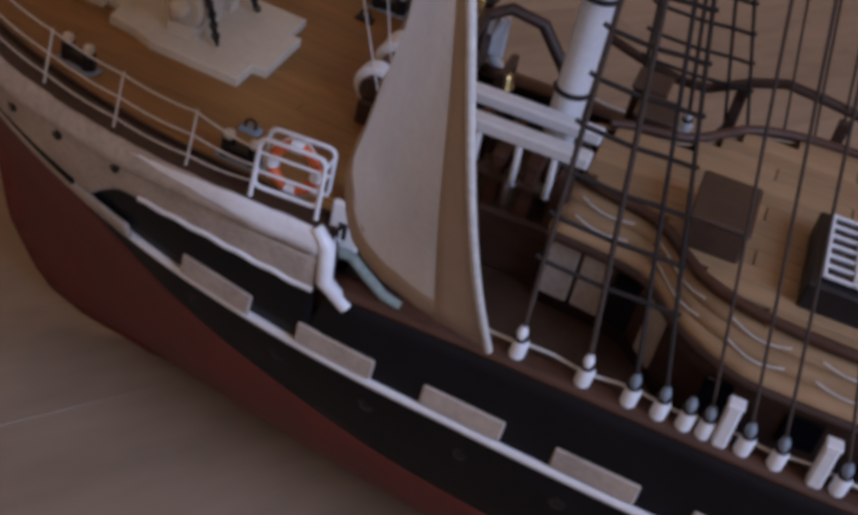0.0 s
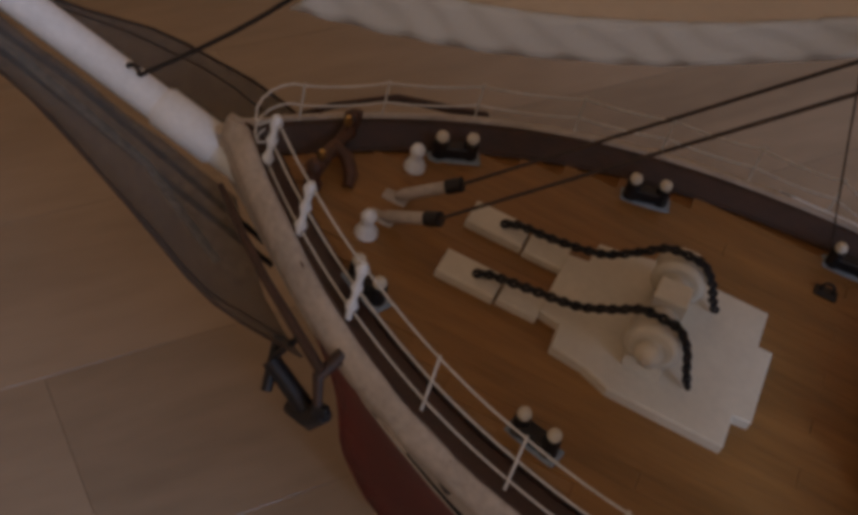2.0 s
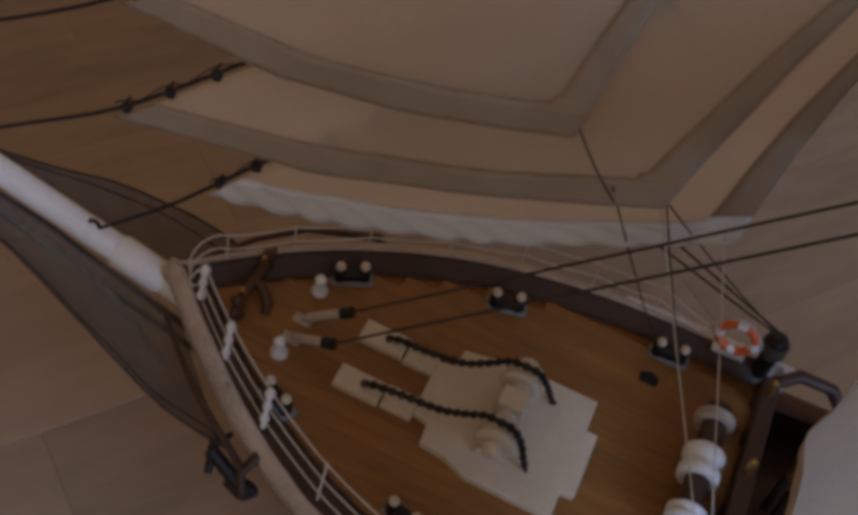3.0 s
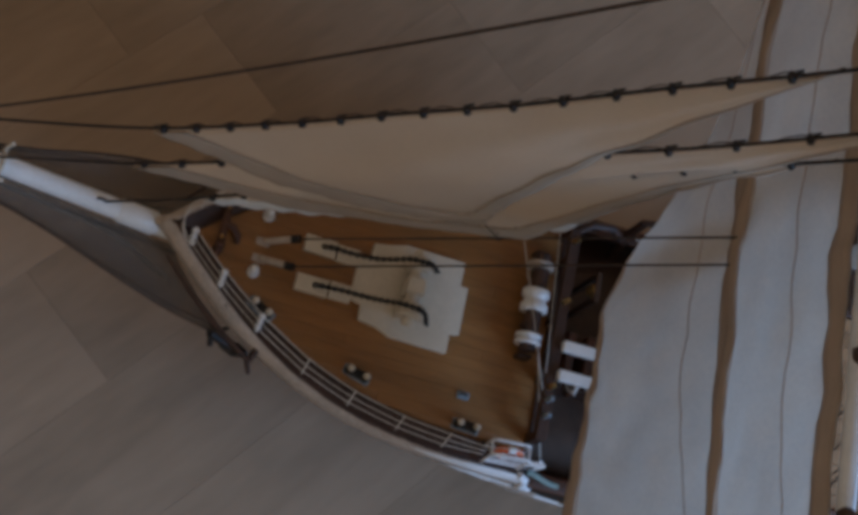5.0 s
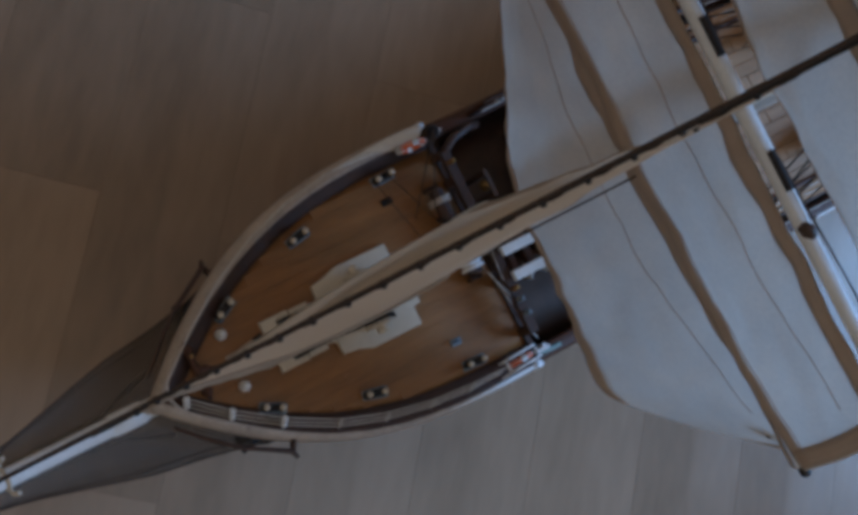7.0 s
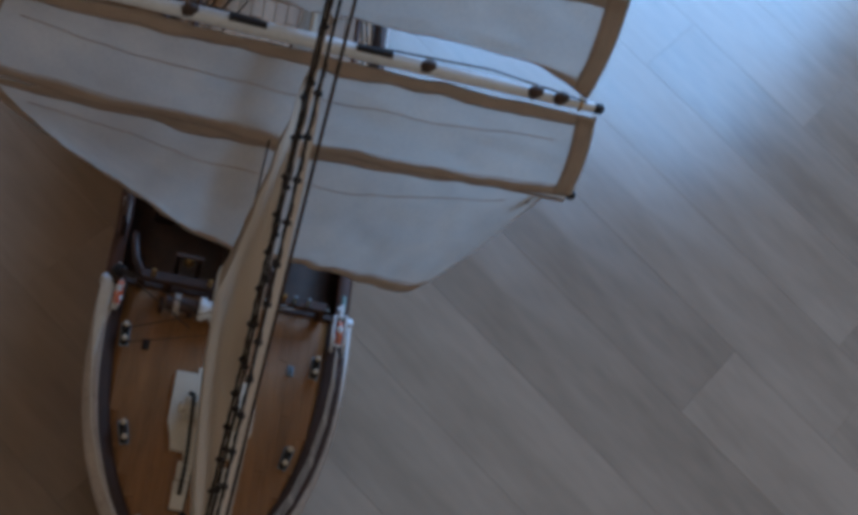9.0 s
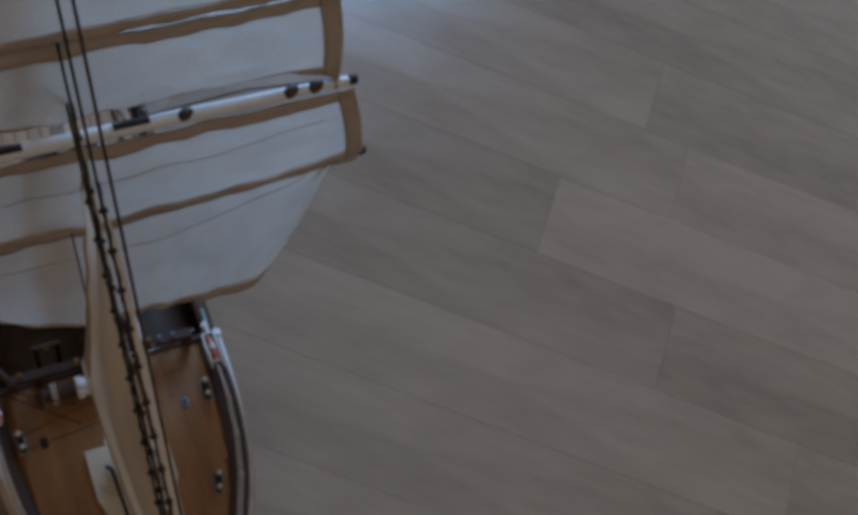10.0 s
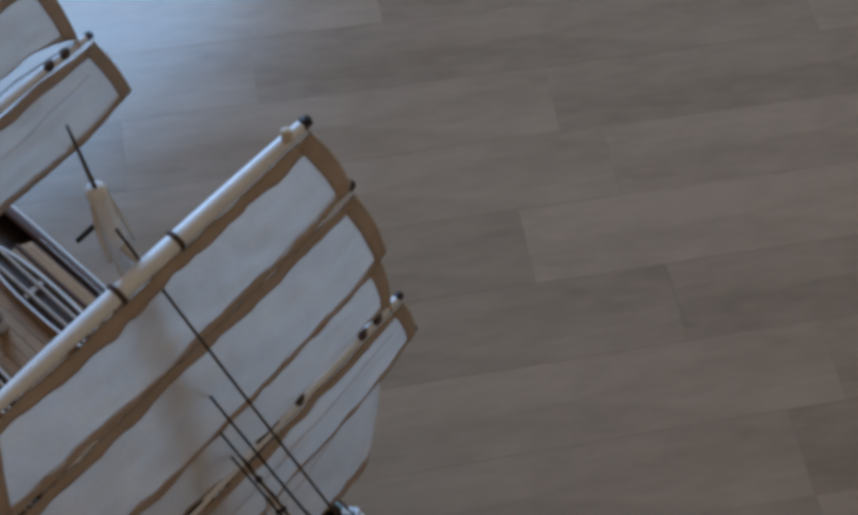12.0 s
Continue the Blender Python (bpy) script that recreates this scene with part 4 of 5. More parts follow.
RH = 0.0155
for x, fat in POSTS:
    for side in (-1, 1):
        a, b = post_at(x, side, -0.002), post_at(x, side, RH)
        if fat == 1 or side > 0:
            g = tube(geo(), [a, b], 0.00034 if side < 0 else 0.00026, 6)
        else:
            g = tube(geo(), [a.lerp(b, k) for k in np.linspace(0, 1, 13)], [0.0007, 0.0007, 0.0013, 0.0007, 0.0008, 0.0015, 0.0008, 0.0008, 0.0014, 0.0008, 0.0010, 0.0016, 0.0008], 8)
        part("stanchion", g, WHITE if fat == 2 and side < 0 else ROPE_WHITE, fence, "white beaded stanchion" if fat == 2 and side < 0 else "")
for k, h in enumerate((0.0045, 0.0095, RH - 0.0006)):
    pts = []
    xs = [p[0] for p in POSTS]
    for side in (-1, 1):
        row = [Vector((-0.0075, side * (half(-0.0075, 0) - 0.0048 - 0.001 * k), rail_z(-0.0075) - 0.002 + h * 0.7))] + [post_at(x, side, h) for x in xs]
        dense = []
        for a, b in zip(row, row[1:]):
            dense += sag(a, b, 0.0007, 5)[:-1]
        dense.append(row[-1])
        pts = dense if side < 0 else pts + [Vector((-0.1440 - 0.0055 * (math.cos(t) - math.cos(1.3)) / (1 - math.cos(1.3)), abs(post_at(-0.144, 1, h).y) * math.sin(t) / math.sin(1.3), post_at(-0.144, 1, h).z + 0.0004)) for t in (-1.0, -0.7, -0.35, 0.0, 0.35, 0.7, 1.0)] + dense[::-1]
    part("cord", tube(geo(), pts, 0.00026, 6), ROPE_WHITE, fence, "thin white cord")


def build_buoy(c, tilt, turn, framed):
    m = Matrix.Translation(c) @ Euler((radians(tilt), 0, radians(turn))).to_matrix().to_4x4()
    b = thing("lifebuoy", c, "orange and white lifebuoy ring" + (" in a white tube frame" if framed else " on its stand"), "lifebuoy", "lifebuoys")
    for q in range(4):
        part("orange_quarter", ring(geo(), 0.0054, 0.0014, m, 14, 10, q * 90 + 13, q * 90 + 77), ORANGE, b, "orange quarter")
        part("white_band", ring(geo(), 0.0054, 0.0016, m, 6, 10, q * 90 - 14, q * 90 + 14), WHITE, b, "white band")
    part("grab_line", tube(geo(), [m @ Vector(((0.0071 + 0.0006 * math.cos(4 * t)) * math.cos(t), (0.0071 + 0.0006 * math.cos(4 * t)) * math.sin(t), 0)) for t in np.linspace(0, 2 * math.pi, 48)[:-1]], 0.0003, 5, True), ROPE_WHITE, b)
    if framed:
        for zz in (0.0030, -0.0030):
            w, h, r = 0.0080, 0.0062, 0.0018
            path = []
            for cx, cy, a0 in ((w - r, h - r, 0), (-w + r, h - r, 90), (-w + r, -h + r, 180), (w - r, -h + r, 270)):
                path += [m @ Vector((cx + r * math.cos(radians(a0 + t)), cy + r * math.sin(radians(a0 + t)), zz)) for t in (0, 30, 60, 90)]
            part("frame_loop", tube(geo(), path, 0.0006, 6, True), WHITE, b, "white tube frame")
        for sy in (0.0025, -0.0022):
            part("frame_bar", tube(geo(), [m @ Vector((-0.0080, sy, 0.0030)), m @ Vector((0.0098, sy, 0.0030))], 0.0004, 6), WHITE, b)
        for sx in (-1, 1):
            part("frame_leg", tube(geo(), [m @ Vector((sx * 0.0080, 0.004, 0.0030)), m @ Vector((sx * 0.0082, -0.0090, 0.0034))], 0.0006, 6), WHITE, b)
            part("frame_tie", tube(geo(), [m @ Vector((sx * 0.0080, 0.004, 0.0030)), m @ Vector((sx * 0.0080, 0.004, -0.0030))], 0.0005, 6), WHITE, b)
    else:
        part("stand", box(geo(), (c[0], c[1] + 0.001, c[2] - 0.0085), (0.010, 0.0030, 0.0022)), WHITE, b)


build_buoy((0.0008, -0.0562, 0.0030), 84, 2, True)
build_buoy((-0.0005, 0.0546, 0.0057), 86, -4, False)

# windlass drums at the break of the forecastle
hw = thing("drum_winch", (0.001, 0.010, deck_z(0.001)), "brown winch barrel with white drums at the deck edge", "winch")
dz0 = 0.0012
part("barrel", tube(geo(), [(0.0015, y, dz0) for y in (-0.0115, 0.0, 0.0315)], 0.0036, 16), BROWN, hw)
for y, r, w in ((-0.0068, 0.0057, 0.7), (0.0105, 0.0060, 1.5), (0.0262, 0.0058, 0.45)):
    part("drum", lathe(geo(), [(0.0030, -0.0032 * w), (r - 0.0003, -0.0032 * w), (r, -0.0028 * w), (r, -0.0012 * w), (r * 0.80, -0.0006 * w), (r * 0.80, 0.0006 * w), (r, 0.0012 * w), (r, 0.0028 * w), (r - 0.0003, 0.0032 * w), (0.0030, 0.0032 * w)], pose(0.0012, y, dz0, 90, 0, 0), 26), WHITE if y < 0.02 else CREAM, hw, "white drum")
for y in (-0.0130, 0.0010, 0.0190, 0.0335):
    part("bearing", box(geo(), (0.0020, y, -0.0045), (0.0060, 0.0020, 0.0070)), BROWN, hw)

# timber frame across the break, with posts, bell and cleats
fr = thing("break_frame", (0.0125, 0, -0.0115), "dark red-brown timber frame across the forecastle break", "timber frame")
part("top_beam", box(geo(), (0.0130, -0.001, 0.0035), (0.0048, 0.094, 0.0044)), BROWN, fr)
for y in (-0.046, -0.020, 0.006, 0.032, 0.0455):
    part("upright", box(geo(), (0.0130, y, -0.0050), (0.0044, 0.0040, 0.0150)), BROWN, fr)
part("rail_knee", tube(geo(), [(0.013, 0.0455, 0.0030), (0.0200, 0.0500, 0.0060), (0.030, 0.0520, 0.0035), (0.042, 0.0530, -0.012), (0.044, 0.053, -0.030)], 0.0020, 8), BROWN, fr, "curved brown rail")
for y in (-0.038, -0.031, -0.0255, 0.012, 0.040):
    part("belaying_pin", lathe(geo(), [(0.0007, -0.006), (0.0009, -0.001), (0.0014, 0.0), (0.0010, 0.0015), (0.0013, 0.0045), (0.0006, 0.0056)], pose(0.0128, y, 0.0060), 10), BLUEGREY if y < -0.03 else BRASS, fr)
head_post = thing("mooring_post", (0.0085, 0.0560, -0.010), "dark bulky post with rope turns beside the lifebuoy", "post")
part("post", lathe(geo(), [(0.0028, -0.014), (0.0028, 0.0), (0.0033, 0.001), (0.0033, 0.006), (0.0022, 0.008)], pose(0.0105, 0.0565, 0.0030), 14), IRON, head_post)
for k in range(4):
    part("rope_turn", ring(geo(), 0.0034, 0.0007, pose(0.0105, 0.0565, 0.004 + 0.0013 * k, 4, 0, 0), 18, 6), ROPE_BROWN, head_post)
stay("fore_backstay", (0.0105, 0.0565, 0.0110), (-0.038, 0.020, 0.0680), 0.00034, "dark rope rising from the post", ROPE_BROWN)
stay("fore_backstay", (0.0110, 0.0575, 0.0110), (-0.029, 0.020, 0.0690), 0.00034, "dark rope rising from the post", ROPE_BROWN)
for dx in (0, 0.0075):
    stay("jib_sheet", (0.0100, -0.020 - dx, 0.0060), (-0.022 - dx * 2, 0.010, 0.0880), 0.0002, "thin pale jib sheet", ROPE_WHITE)
stay("jib_sheet", (0.0060, -0.014, 0.005), (0.020, -0.052, -0.012), 0.0004, "thin pale rope to the port rail", ROPE_WHITE)

# corner bracket at the port and starboard ends of the forecastle
for side in (-1, 1):
    br = thing("forecastle_bracket", (0.0135, side * 0.058, -0.012), "bright white angled bracket at the forecastle corner", "bracket", "corner brackets")
    part("fore_leg", tube(geo(), [(0.0105, side * 0.0622, -0.0060), (0.0140, side * 0.0632, -0.0095), (0.0150, side * 0.0640, -0.0185), (0.0212, side * 0.0636, -0.0242)], [0.0015, 0.0021, 0.0021, 0.0017], 8), WHITE, br)
    part("web", box(geo(), (0.0150, side * 0.0570, -0.0085), (0.0075, 0.0018, 0.0135), pose(0.0005, 0, 0.0012)), WHITE, br)
    part("after_leg", tube(geo(), [(0.0125, side * 0.0580, -0.0150), (0.0172, side * 0.0560, -0.0010)], 0.0013, 8), WHITE, br)
    part("port_slot", box(geo(), (0.0152, side * 0.0580, -0.0078), (0.0022, 0.0004, 0.0046)), IRON, br)
solo("mooring_rope", tube(geo(), [(0.0160, -0.0590, -0.0130), (0.0190, -0.0592, -0.0128), (0.0220, -0.0596, -0.0150), (0.0245, -0.0600, -0.0165), (0.0285, -0.0604, -0.0192), (0.0330, -0.0605, -0.0205)], 0.0013, 8), GREEN, "short grey-green rope end on the rail", "rope")

# anchors at the catheads
for side in (-1, 1):
    A = Vector((-0.1210, side * 0.0335, -0.0305))
    an = thing("anchor", tuple(A), "black stocked anchor hanging at the bow", "anchor", "anchors")
    d = Vector((0.0125, side * 0.003, -0.0085))
    part("shank", tube(geo(), [A - d * 0.45, A + d * 0.55], 0.0023, 8), IRON, an)
    e = A + d * 0.5
    part("crown", tube(geo(), [e + Vector((-0.0055, side * -0.002, -0.0045)), e + Vector((0.0008, 0, -0.0008)), e + Vector((0.0045, side * 0.002, 0.0048))], [0.0018, 0.0034, 0.0018], 8), IRON, an)
    part("stock", tube(geo(), [A - d * 0.4 + Vector((-0.001, side * -0.004, 0.005)), A - d * 0.4 + Vector((0.001, side * 0.004, -0.005))], 0.0013, 8), IRON, an)
    part("fluke", box(geo(), tuple(e + Vector((0.0032, side * 0.002, 0.0056))), (0.0036, 0.0022, 0.0040)), IRON, an)
    part("cathead", tube(geo(), [(-0.1080, side * 0.0395, -0.0030), (-0.1105, side * 0.0450, -0.0060), (-0.1085, side * 0.0480, -0.0110)], [0.0016, 0.0014, 0.0010], 8), BROWN, an)
    part("hawse_chain", tube(geo(), [(-0.1205, side * 0.0315, -0.0145), A - d * 0.45], 0.0008, 6), IRON, an)

# ---- waist: bulwark pins, shrouds, deckhouse ----
PINS = [(0.0620, 0), (0.0780, 0), (0.0890, 0), (0.0960, 0), (0.1020, 0), (0.1065, 0), (0.1105, 1), (0.1155, 0), (0.1230, 0), (0.1320, 1), (0.1370, 0), (0.150, 0), (0.160, 0), (0.170, 1)]
for side in (-1, 1):
    for x, tall in PINS:
        y, z = side * (half(x, -0.022) - 0.0022), waist_z(x)
        d = thing("deadeye_post" if not tall else "rail_post", (x, y, z), "white painted rail post" if tall else "white deadeye with dark lashing on the cap rail", "rail post" if tall else "deadeye", "rail posts" if tall else "deadeyes")
        if tall:
            part("post", box(geo(), (x, y, z + 0.0060), (0.0034, 0.0034, 0.0150), None, 0.0006), WHITE, d)
            part("post_cap", box(geo(), (x, y, z + 0.0138), (0.0038, 0.0038, 0.0012)), WHITE, d)
        else:
            part("barrel", lathe(geo(), [(0.0013, -0.0020), (0.0019, -0.0012), (0.0019, 0.0056), (0.0011, 0.0066)], pose(x, y, z + 0.0004, 3 * side, 4), 12), WHITE, d)
            part("lashing", ring(geo(), 0.0013, 0.0006, pose(x, y, z + 0.0072), 12, 6), IRON, d)
            part("upper_eye", lathe(geo(), [(0.0006, -0.0012), (0.0018, -0.0006), (0.0018, 0.0006), (0.0006, 0.0012)], pose(x, y, z + 0.0086, 0, 90, 0), 12), WHITE if x < 0.08 else BLUEGREY, d)
    solo("lifeline", tube(geo(), [(x, side * (half(x, -0.022) - 0.0040), waist_z(x) + 0.0042 + 0.0006 * math.sin(x * 300)) for x in np.linspace(0.0500, 0.30, 50)], 0.00042, 6), ROPE_WHITE, "white cord strung between the rail pins", "cord")
    for k, x in enumerate((0.0620, 0.0780, 0.0890, 0.0960)):
        solo("shroud", tube(geo(), [(x, side * (half(x, -0.022) - 0.0024), -0.0135), (MX + 0.003, side * 0.0045, 0.150)], 0.00055 if k > 1 else 0.0007, 6), ROPE if k > 1 else ROPE_BROWN, "taut dark shroud from the rail to the foremast", "shroud", "shrouds")
    for k, x in enumerate((0.1065, 0.1155, 0.1230, 0.1370, 0.150, 0.160)):
        solo("backstay", tube(geo(), [(x, side * (half(x, -0.022) - 0.0024), -0.0135), (MX + 0.003, side * 0.0030, 0.255 + 0.03 * (k % 3))], 0.0004, 6), ROPE_BROWN, "dark backstay from the rail to the topmast", "backstay", "backstays")
    rat = thing("ratlines", (0.075, side * 0.055, 0.0), "dark rope ratlines tied across the shrouds", "ratlines")
    for i in range(14):
        k = 0.10 + 0.06 * i
        p = [Vector((x, side * (half(x, -0.022) - 0.0024), -0.0135)).lerp(Vector((MX + 0.003, side * 0.0045, 0.150)), k) for x in (0.0620, 0.0780, 0.0890, 0.0960)]
        part("ratline", tube(geo(), [p[0] + Vector((-0.002, 0, 0.0008)), p[0], p[1] - Vector((0, 0, 0.0006)), p[2], p[3], p[3] + Vector((0.001, 0, 0.0005))], 0.0006, 5), ROPE, rat)

house = thing("deckhouse", (0.16, 0.0, -0.033), "pale deckhouse with planked roof and dark edge", "deckhouse")
roof_half = smooth_curve((0.060, 0.066, 0.080, 0.097, 0.115, 0.15, 0.30), (0.0150, 0.0175, 0.0210, 0.0385, 0.0440, 0.0455, 0.0455))
outer_half = smooth_curve((0.056, 0.072, 0.0827, 0.0935, 0.1025, 0.1136, 0.15, 0.30), (0.0270, 0.0285, 0.0312, 0.0440, 0.0505, 0.0545, 0.0552, 0.0552))
ROOFZ = 0.0
for side in (-1, 1):
    # Shade below the roof edge goes into the wall's dark brown colour.
    part("wall", sheet(geo(), lambda u, v: (0.058 + 0.242 * u, side * (outer_half(0.058 + 0.242 * u) - 0.004), -0.0090 - 0.0245 * v), 40, 3, 0.0015), BROWN, house, "house side coloured dark brown for the shade under the roof")
    part("roof_edge", tube(geo(), [(x, side * roof_half(x), ROOFZ + 0.0014) for x in np.linspace(0.060, 0.30, 50)], 0.0014, 8), CAPWOOD, house, "dark brown roof rail")
    part("eave", tube(geo(), [(x, side * (outer_half(x) + 0.0004), -0.0092) for x in np.linspace(0.057, 0.30, 50)], 0.0013, 8), BROWN, house, "dark eave")
    for n in range(3):
        part("roof_plank", sheet(geo(), lambda u, v: (0.057 + 0.243 * u, side * (roof_half(max(0.060, 0.057 + 0.243 * u)) + (outer_half(0.057 + 0.243 * u) - roof_half(max(0.060, 0.057 + 0.243 * u))) * (n + 0.97 * v) / 3), ROOFZ - 0.0006 - 0.0080 * (n + 0.97 * v) / 3), 50, 2, 0.0012), ROOFWOOD, house)
    for n in range(4):
        xc = 0.0625 + 0.0088 * n
        slope = math.atan2(outer_half(xc + 0.004) - outer_half(xc - 0.004), 0.008) * side
        m = Matrix.Translation((xc, side * (outer_half(xc) - 0.0028), -0.0205)) @ Euler((0, 0, slope)).to_matrix().to_4x4()
        panel = part("panel", box(geo(), (0, 0, 0), (0.0078, 0.0014, 0.0170), m, 0.0005), CREAM if n != 2 else GLASS_DARK, house, "pale grey panel" if n != 2 else "dark doorway")
    for n in range(5):
        xc = 0.108 + 0.019 * n
        part("window", box(geo(), (xc, side * (outer_half(xc) - 0.0034), -0.0190), (0.0090, 0.0016, 0.0090)), GLASS_DARK, house, "dark window")
    for n in range(8):
        xc = 0.062 + 0.021 * n
        for q in (0.25, 0.62):
            path = []
            for k in range(6):
                x = xc + 0.0028 * k
                f = q + 0.10 * math.sin(math.pi * k / 5)
                path.append((x, side * (roof_half(x) + (outer_half(x) - roof_half(x)) * f), ROOFZ + 0.0004 - 0.0080 * f))
            part("roof_line", tube(geo(), path, 0.0003, 5), ROPE_WHITE, house, "thin white curved line on the roof edge")
for k in range(13):
    y0, y1 = -0.0445 + 0.00684 * k, -0.0445 + 0.00684 * (k + 1) - 0.0003
    cuts = [0.060] + [0.105 + 0.021 * ((k * 2) % 3) + 0.06 * n for n in range(3)] + [0.30]
    for x0, x1 in zip(cuts, cuts[1:]):
        ym = min(abs(y0), abs(y1))
        xa = x0
        while xa < x1 and roof_half(xa) < max(abs(y0), abs(y1)) - 0.0012:
            xa += 0.001
        if xa < x1 - 0.004:
            part("roof_plank", box(geo(), ((xa + x1) / 2, (y0 + y1) / 2, ROOFZ - 0.0002), (x1 - xa - 0.0003, y1 - y0, 0.0016), None, 0.0002), ROOFWOOD, house)
front = geo()
sheet(front, lambda u, v: (0.0635, (2 * u - 1) * 0.0150, ROOFZ - 0.001 - 0.033 * v), 4, 2, 0.0015)
part("front_wall", front, CREAM, house)

sk = thing("skylight_box", (0.0945, -0.0165, ROOFZ), "plain dark brown box on the deckhouse roof", "box")
part("body", box(geo(), (0.0945, -0.0165, ROOFZ + 0.0045), (0.0140, 0.0210, 0.0085), None, 0.0007), DARKWOOD, sk)
part("lid", box(geo(), (0.0945, -0.0165, ROOFZ + 0.0093), (0.0148, 0.0220, 0.0014), None, 0.0005), DARKWOOD, sk)
hb = thing("grating_hatch", (0.130, -0.018, ROOFZ), "dark hatch with a white grating of small panes", "hatch")
part("coaming", box(geo(), (0.1300, -0.0180, ROOFZ + 0.0040), (0.0270, 0.0320, 0.0080), None, 0.0006), IRON, hb)
part("grating_frame", box(geo(), (0.1300, -0.0180, ROOFZ + 0.0084), (0.0215, 0.0265, 0.0012)), GLASS_DARK, hb)
for y in np.linspace(-0.0310, -0.0050, 7):
    part("bar", box(geo(), (0.1300, float(y), ROOFZ + 0.0092), (0.0215, 0.0008, 0.0010), None, 0.0002), WHITE, hb)
for x in np.linspace(0.1195, 0.1405, 4):
    part("bar", box(geo(), (float(x), -0.0180, ROOFZ + 0.0093), (0.0009, 0.0268, 0.0012), None, 0.0002), WHITE, hb)

# white skid beams before the foremast
sb = thing("skid_beams", (0.038, -0.007, -0.033), "two white beams on thin dark and white legs before the mast", "beams")
for y in (-0.0078, -0.0204):
    part("beam", box(geo(), (0.0375, y, 0.0095), (0.0470, 0.0048, 0.0034), None, 0.0005), WHITE, sb)
    for x in (0.0165, 0.058):
        part("leg", tube(geo(), [(x, y, 0.0080), (x + 0.0012, y - 0.001, -0.0325)], 0.0008, 6), BROWN, sb, "dark leg")
for x, y in ((0.0240, -0.0225), (0.0335, -0.0225), (0.0440, -0.0225), (0.0530, -0.0225)):
    part("leg", tube(geo(), [(x, y, 0.0078), (x + 0.0006, y - 0.0022, 0.0030), (x + 0.0002, y + 0.0005, -0.0035), (x, y + 0.0045, -0.0060)], 0.0009, 6), WHITE, sb, "thin bent white leg")
pump = thing("deck_pump", (0.0385, -0.0070, -0.033), "dark red-brown timber pump housing under the beams", "deck gear")
part("base", box(geo(), (0.0385, -0.0060, -0.0240), (0.0420, 0.0250, 0.0180), None, 0.0010), BROWN, pump)
for x in (0.0210, 0.0300, 0.0390, 0.0480, 0.0560):
    part("timber", box(geo(), (x, -0.0080, -0.0070), (0.0040, 0.0200, 0.0160), None, 0.0006), CAPWOOD, pump)
part("axle", tube(geo(), [(0.0180, -0.0160, -0.0060), (0.0590, -0.0160, -0.0060)], 0.0022, 10), DARKWOOD, pump)
for x in (0.0255, 0.0435):
    part("wheel", lathe(geo(), [(0.0016, -0.0012), (0.0056, -0.0010), (0.0060, 0), (0.0056, 0.0010), (0.0016, 0.0012)], pose(x, -0.0190, -0.0060, 0, 90, 0), 18), DARKWOOD, pump)
bell = thing("ship_bell", (0.028, 0.024, -0.012), "small brass bell between dark posts", "bell")
part("bell", lathe(geo(), [(0.0030, 0), (0.0024, 0.0014), (0.0020, 0.0034), (0.0012, 0.0044), (0.0004, 0.0048)], pose(0.0280, 0.0240, -0.004), 16), BRASS, bell)
for dy in (-0.0055, 0.0055):
    part("post", box(geo(), (0.0280, 0.024 + dy, -0.0165), (0.0024, 0.0024, 0.0350)), DARKWOOD, bell)
part("yoke", box(geo(), (0.0280, 0.0240, 0.0018), (0.0022, 0.0140, 0.0022)), DARKWOOD, bell)
for x, y, s in ((0.070, 0.026, 0.010), (0.066, 0.040, 0.009)):
    ck = thing("deck_locker", (x, y, -0.033), "brown wooden deck locker beside the mast", "locker", "deck lockers")
    part("body", box(geo(), (x, y, -0.0150), (s, s * 1.2, 0.0360), None, 0.0006), BROWN, ck)
    part("lid", box(geo(), (x, y, 0.0036), (s + 0.0012, s * 1.2 + 0.0012, 0.0014)), DARKWOOD, ck)
so = thing("bulwark_rail", (0.09, 0.0600, -0.022), "brown stepped hand rail over the far bulwark", "hand rail")
part("rail", tube(geo(), [(0.0445, 0.0600, 0.0010), (0.0475, 0.0600, 0.0030), (0.060, 0.0600, -0.0005), (0.072, 0.0600, -0.0028), (0.080, 0.0600, -0.0025), (0.092, 0.0600, 0.0040), (0.101, 0.0602, 0.0070), (0.112, 0.0605, 0.0060), (0.130, 0.0610, 0.0035), (0.17, 0.0615, 0.0030)], 0.0016, 8), BROWN, so)
for x in (0.0455, 0.090, 0.120, 0.150):
    part("support", box(geo(), (x, 0.0600, -0.0110), (0.0034, 0.0030, 0.0260)), BROWN, so)

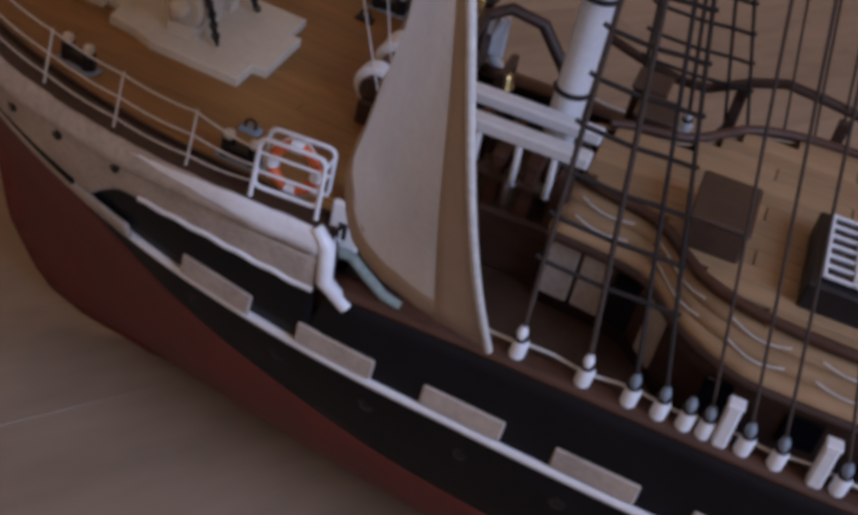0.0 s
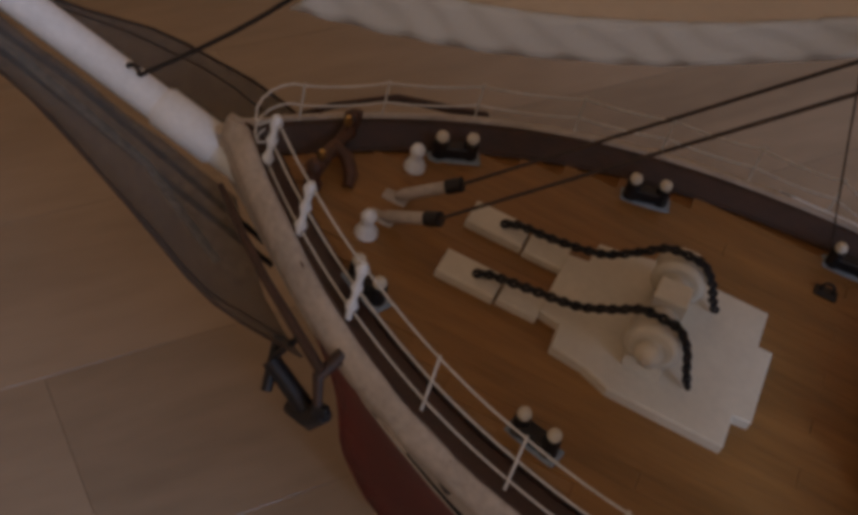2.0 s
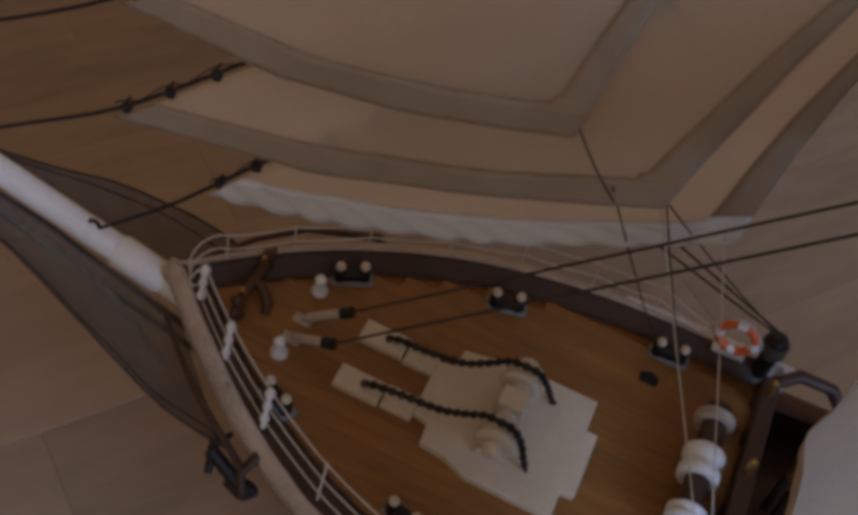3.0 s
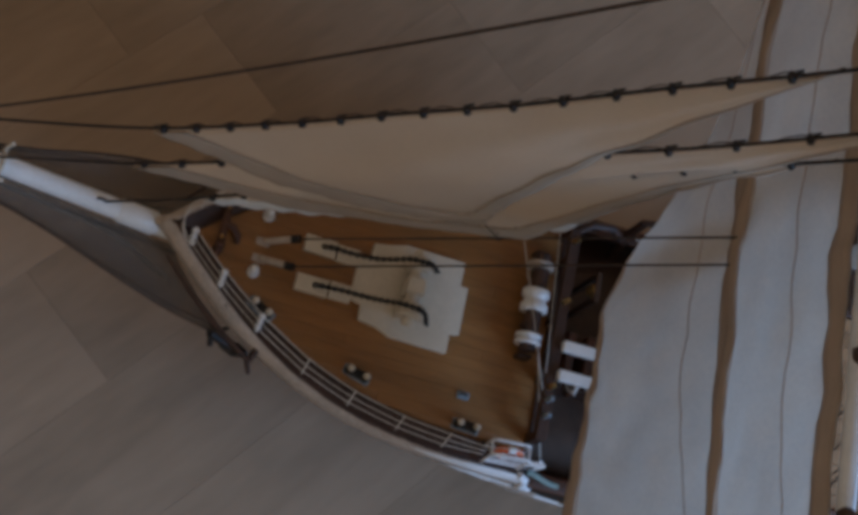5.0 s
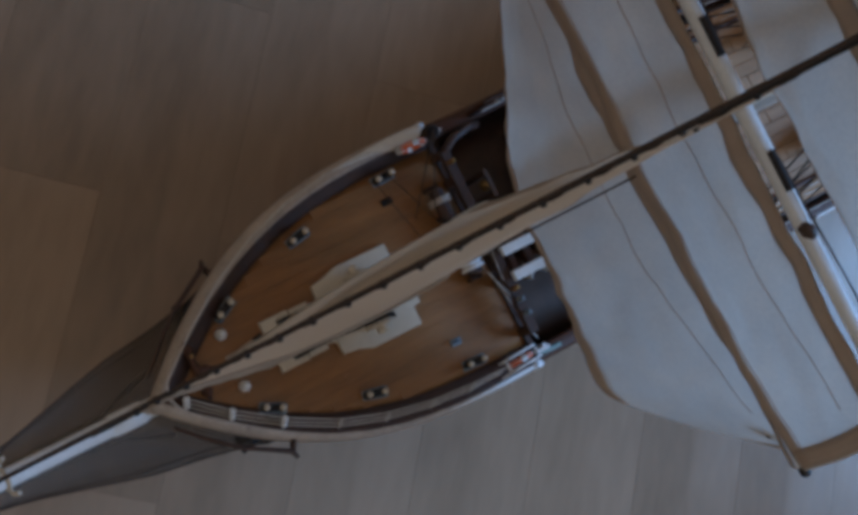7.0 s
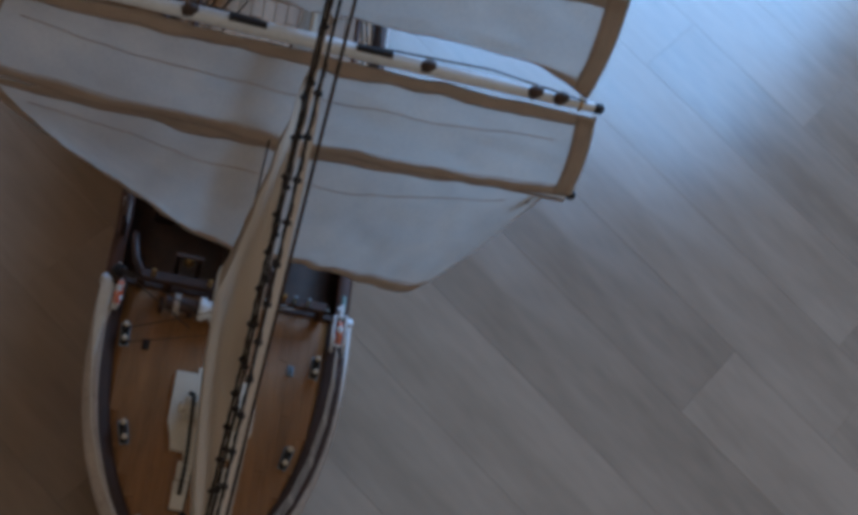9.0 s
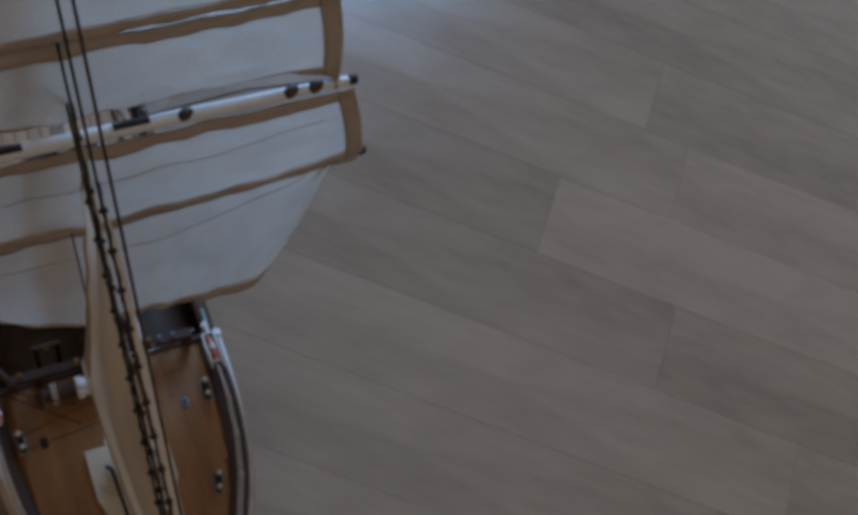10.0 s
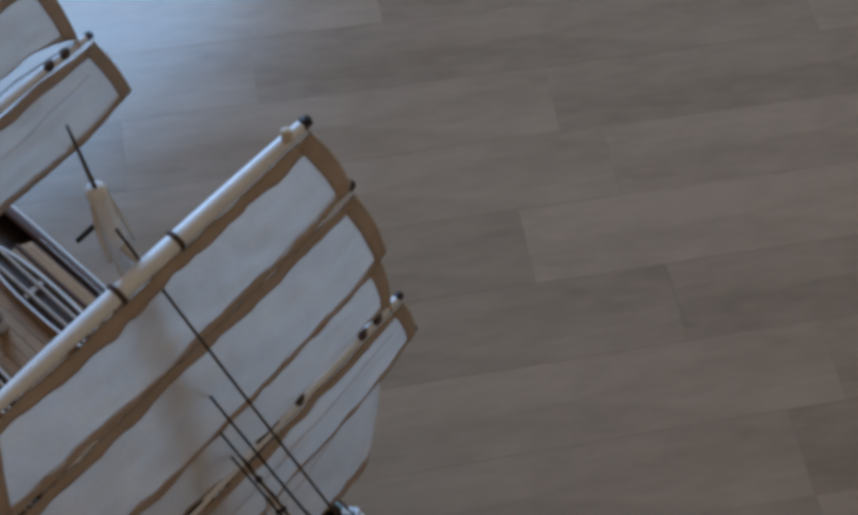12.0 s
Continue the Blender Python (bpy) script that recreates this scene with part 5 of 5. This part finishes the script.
# boats stowed on the roof abaft the hatch
for y in (-0.030, 0.030):
    bt = thing("ship_boat", (0.255, y, ROOFZ), "cream open boat with dark inside on the deckhouse roof", "boat", "boats on the roof")

    def skin(u, v, y=y):
        s, t = 2 * u - 1, 2 * v - 1
        w = 0.0098 * (1 - abs(s) ** 2.6)
        return (0.252 + 0.066 * s, y + w * math.sin(t * 1.45) + 0.0002 * t, ROOFZ + 0.0130 - 0.0118 * math.cos(t * 1.45) * (1 - 0.35 * s * s) + 0.002 * s * s)

    part("shell", sheet(geo(), skin, 24, 12, 0.0010), CREAM, bt)
    part("gunwale", tube(geo(), [skin(u, 0.0) for u in np.linspace(0.02, 0.98, 24)] + [skin(u, 1.0) for u in np.linspace(0.98, 0.02, 24)], 0.0009, 6, True), WHITE, bt, "white gunwale")
    part("inside", sheet(geo(), lambda u, v: (skin(u, 0.5)[0], y + (2 * v - 1) * 0.0082 * (1 - abs(2 * u - 1) ** 2.6), ROOFZ + 0.0075), 20, 3, 0.0008, 0.06, 0.94), DARKWOOD, bt, "dark bottom boards")
    for s in (-0.45, 0.4):
        part("oar", tube(geo(), [(0.190, y + s * 0.008, ROOFZ + 0.0126), (0.312, y + s * 0.010, ROOFZ + 0.0130)], 0.0012, 8), CREAM, bt, "cream oar laid lengthwise")
    part("thwart", box(geo(), (0.262, y, ROOFZ + 0.0108), (0.0040, 0.0150, 0.0010)), CREAM, bt)

# blocks and tackle on the port leech of the course
tk = thing("sheet_tackle", (0.045, -0.1215, 0.100), "cream and brown tackle blocks lashed to the sail edge", "tackle")
part("rope", tube(geo(), [(0.0350, -0.1300, 0.1290), (0.0430, -0.1235, 0.1160), (0.0480, -0.1205, 0.1010), (0.0475, -0.1180, 0.0960)], 0.0013, 8), ROPE_WHITE, tk)
for x, y, z, r, mt in ((0.0440, -0.1225, 0.1145, 0.0022, IVORY), (0.0425, -0.1220, 0.1085, 0.0019, WHITE), (0.0465, -0.1215, 0.1065, 0.0024, DARKWOOD), (0.0470, -0.1205, 0.1005, 0.0025, IVORY), (0.0430, -0.1205, 0.1005, 0.0016, DARKWOOD)):
    part("block", lathe(geo(), [(r * 0.3, -r), (r * 0.9, -r * 0.6), (r, 0), (r * 0.9, r * 0.6), (r * 0.3, r)], pose(x, y, z, 60, 25, 10), 14), mt, tk)

# ---- floor strips, nearest ones as pieces ----
SW = 0.067
lay = Matrix.Translation((0.0569, -0.0935, 0)) @ pose(0, 0, 0, 0, 0, 51)
rng = random.Random(4)
shared = {}
far = geo()
for j in range(-30, 30):
    s = -2.6 + rng.random() * 0.4
    while s < 2.6:
        L = rng.choice((0.28, 0.36, 0.42, 0.50))
        c = lay @ Vector((s + L / 2, (j + 0.5) * SW, 0))
        if X0 + 0.1 < c.x < X1 - 0.1 and Y0 + 0.1 < c.y < Y1 - 0.1:
            near = -0.8 < c.x < 1.1 and -1.05 < c.y < 1.1
            if near:
                if L not in shared:
                    g = box(geo(), (0, 0, 0), (L - 0.00012, SW - 0.00012, 0.004), None, 0.00006)
                    me = bpy.data.meshes.new("strip")
                    me.from_pydata(g[0], [], g[1])
                    me.materials.append(FLOORWOOD)
                    shared[L] = me
                ob = new("strip", shared[L])
                ob.parent = base
                ob.matrix_basis = Matrix.Translation((c.x, c.y, -0.002)) @ pose(0, 0, 0, 0, 0, 51)
            else:
                box(far, (s + L / 2, (j + 0.5) * SW, FLOOR - 0.002), (L - 0.00012, SW - 0.00012, 0.004), lay, 0.00006)
        s += L
tagged(part("far_strips", far, FLOORWOOD_FAR, base), "more floor strips", kind="stuff")
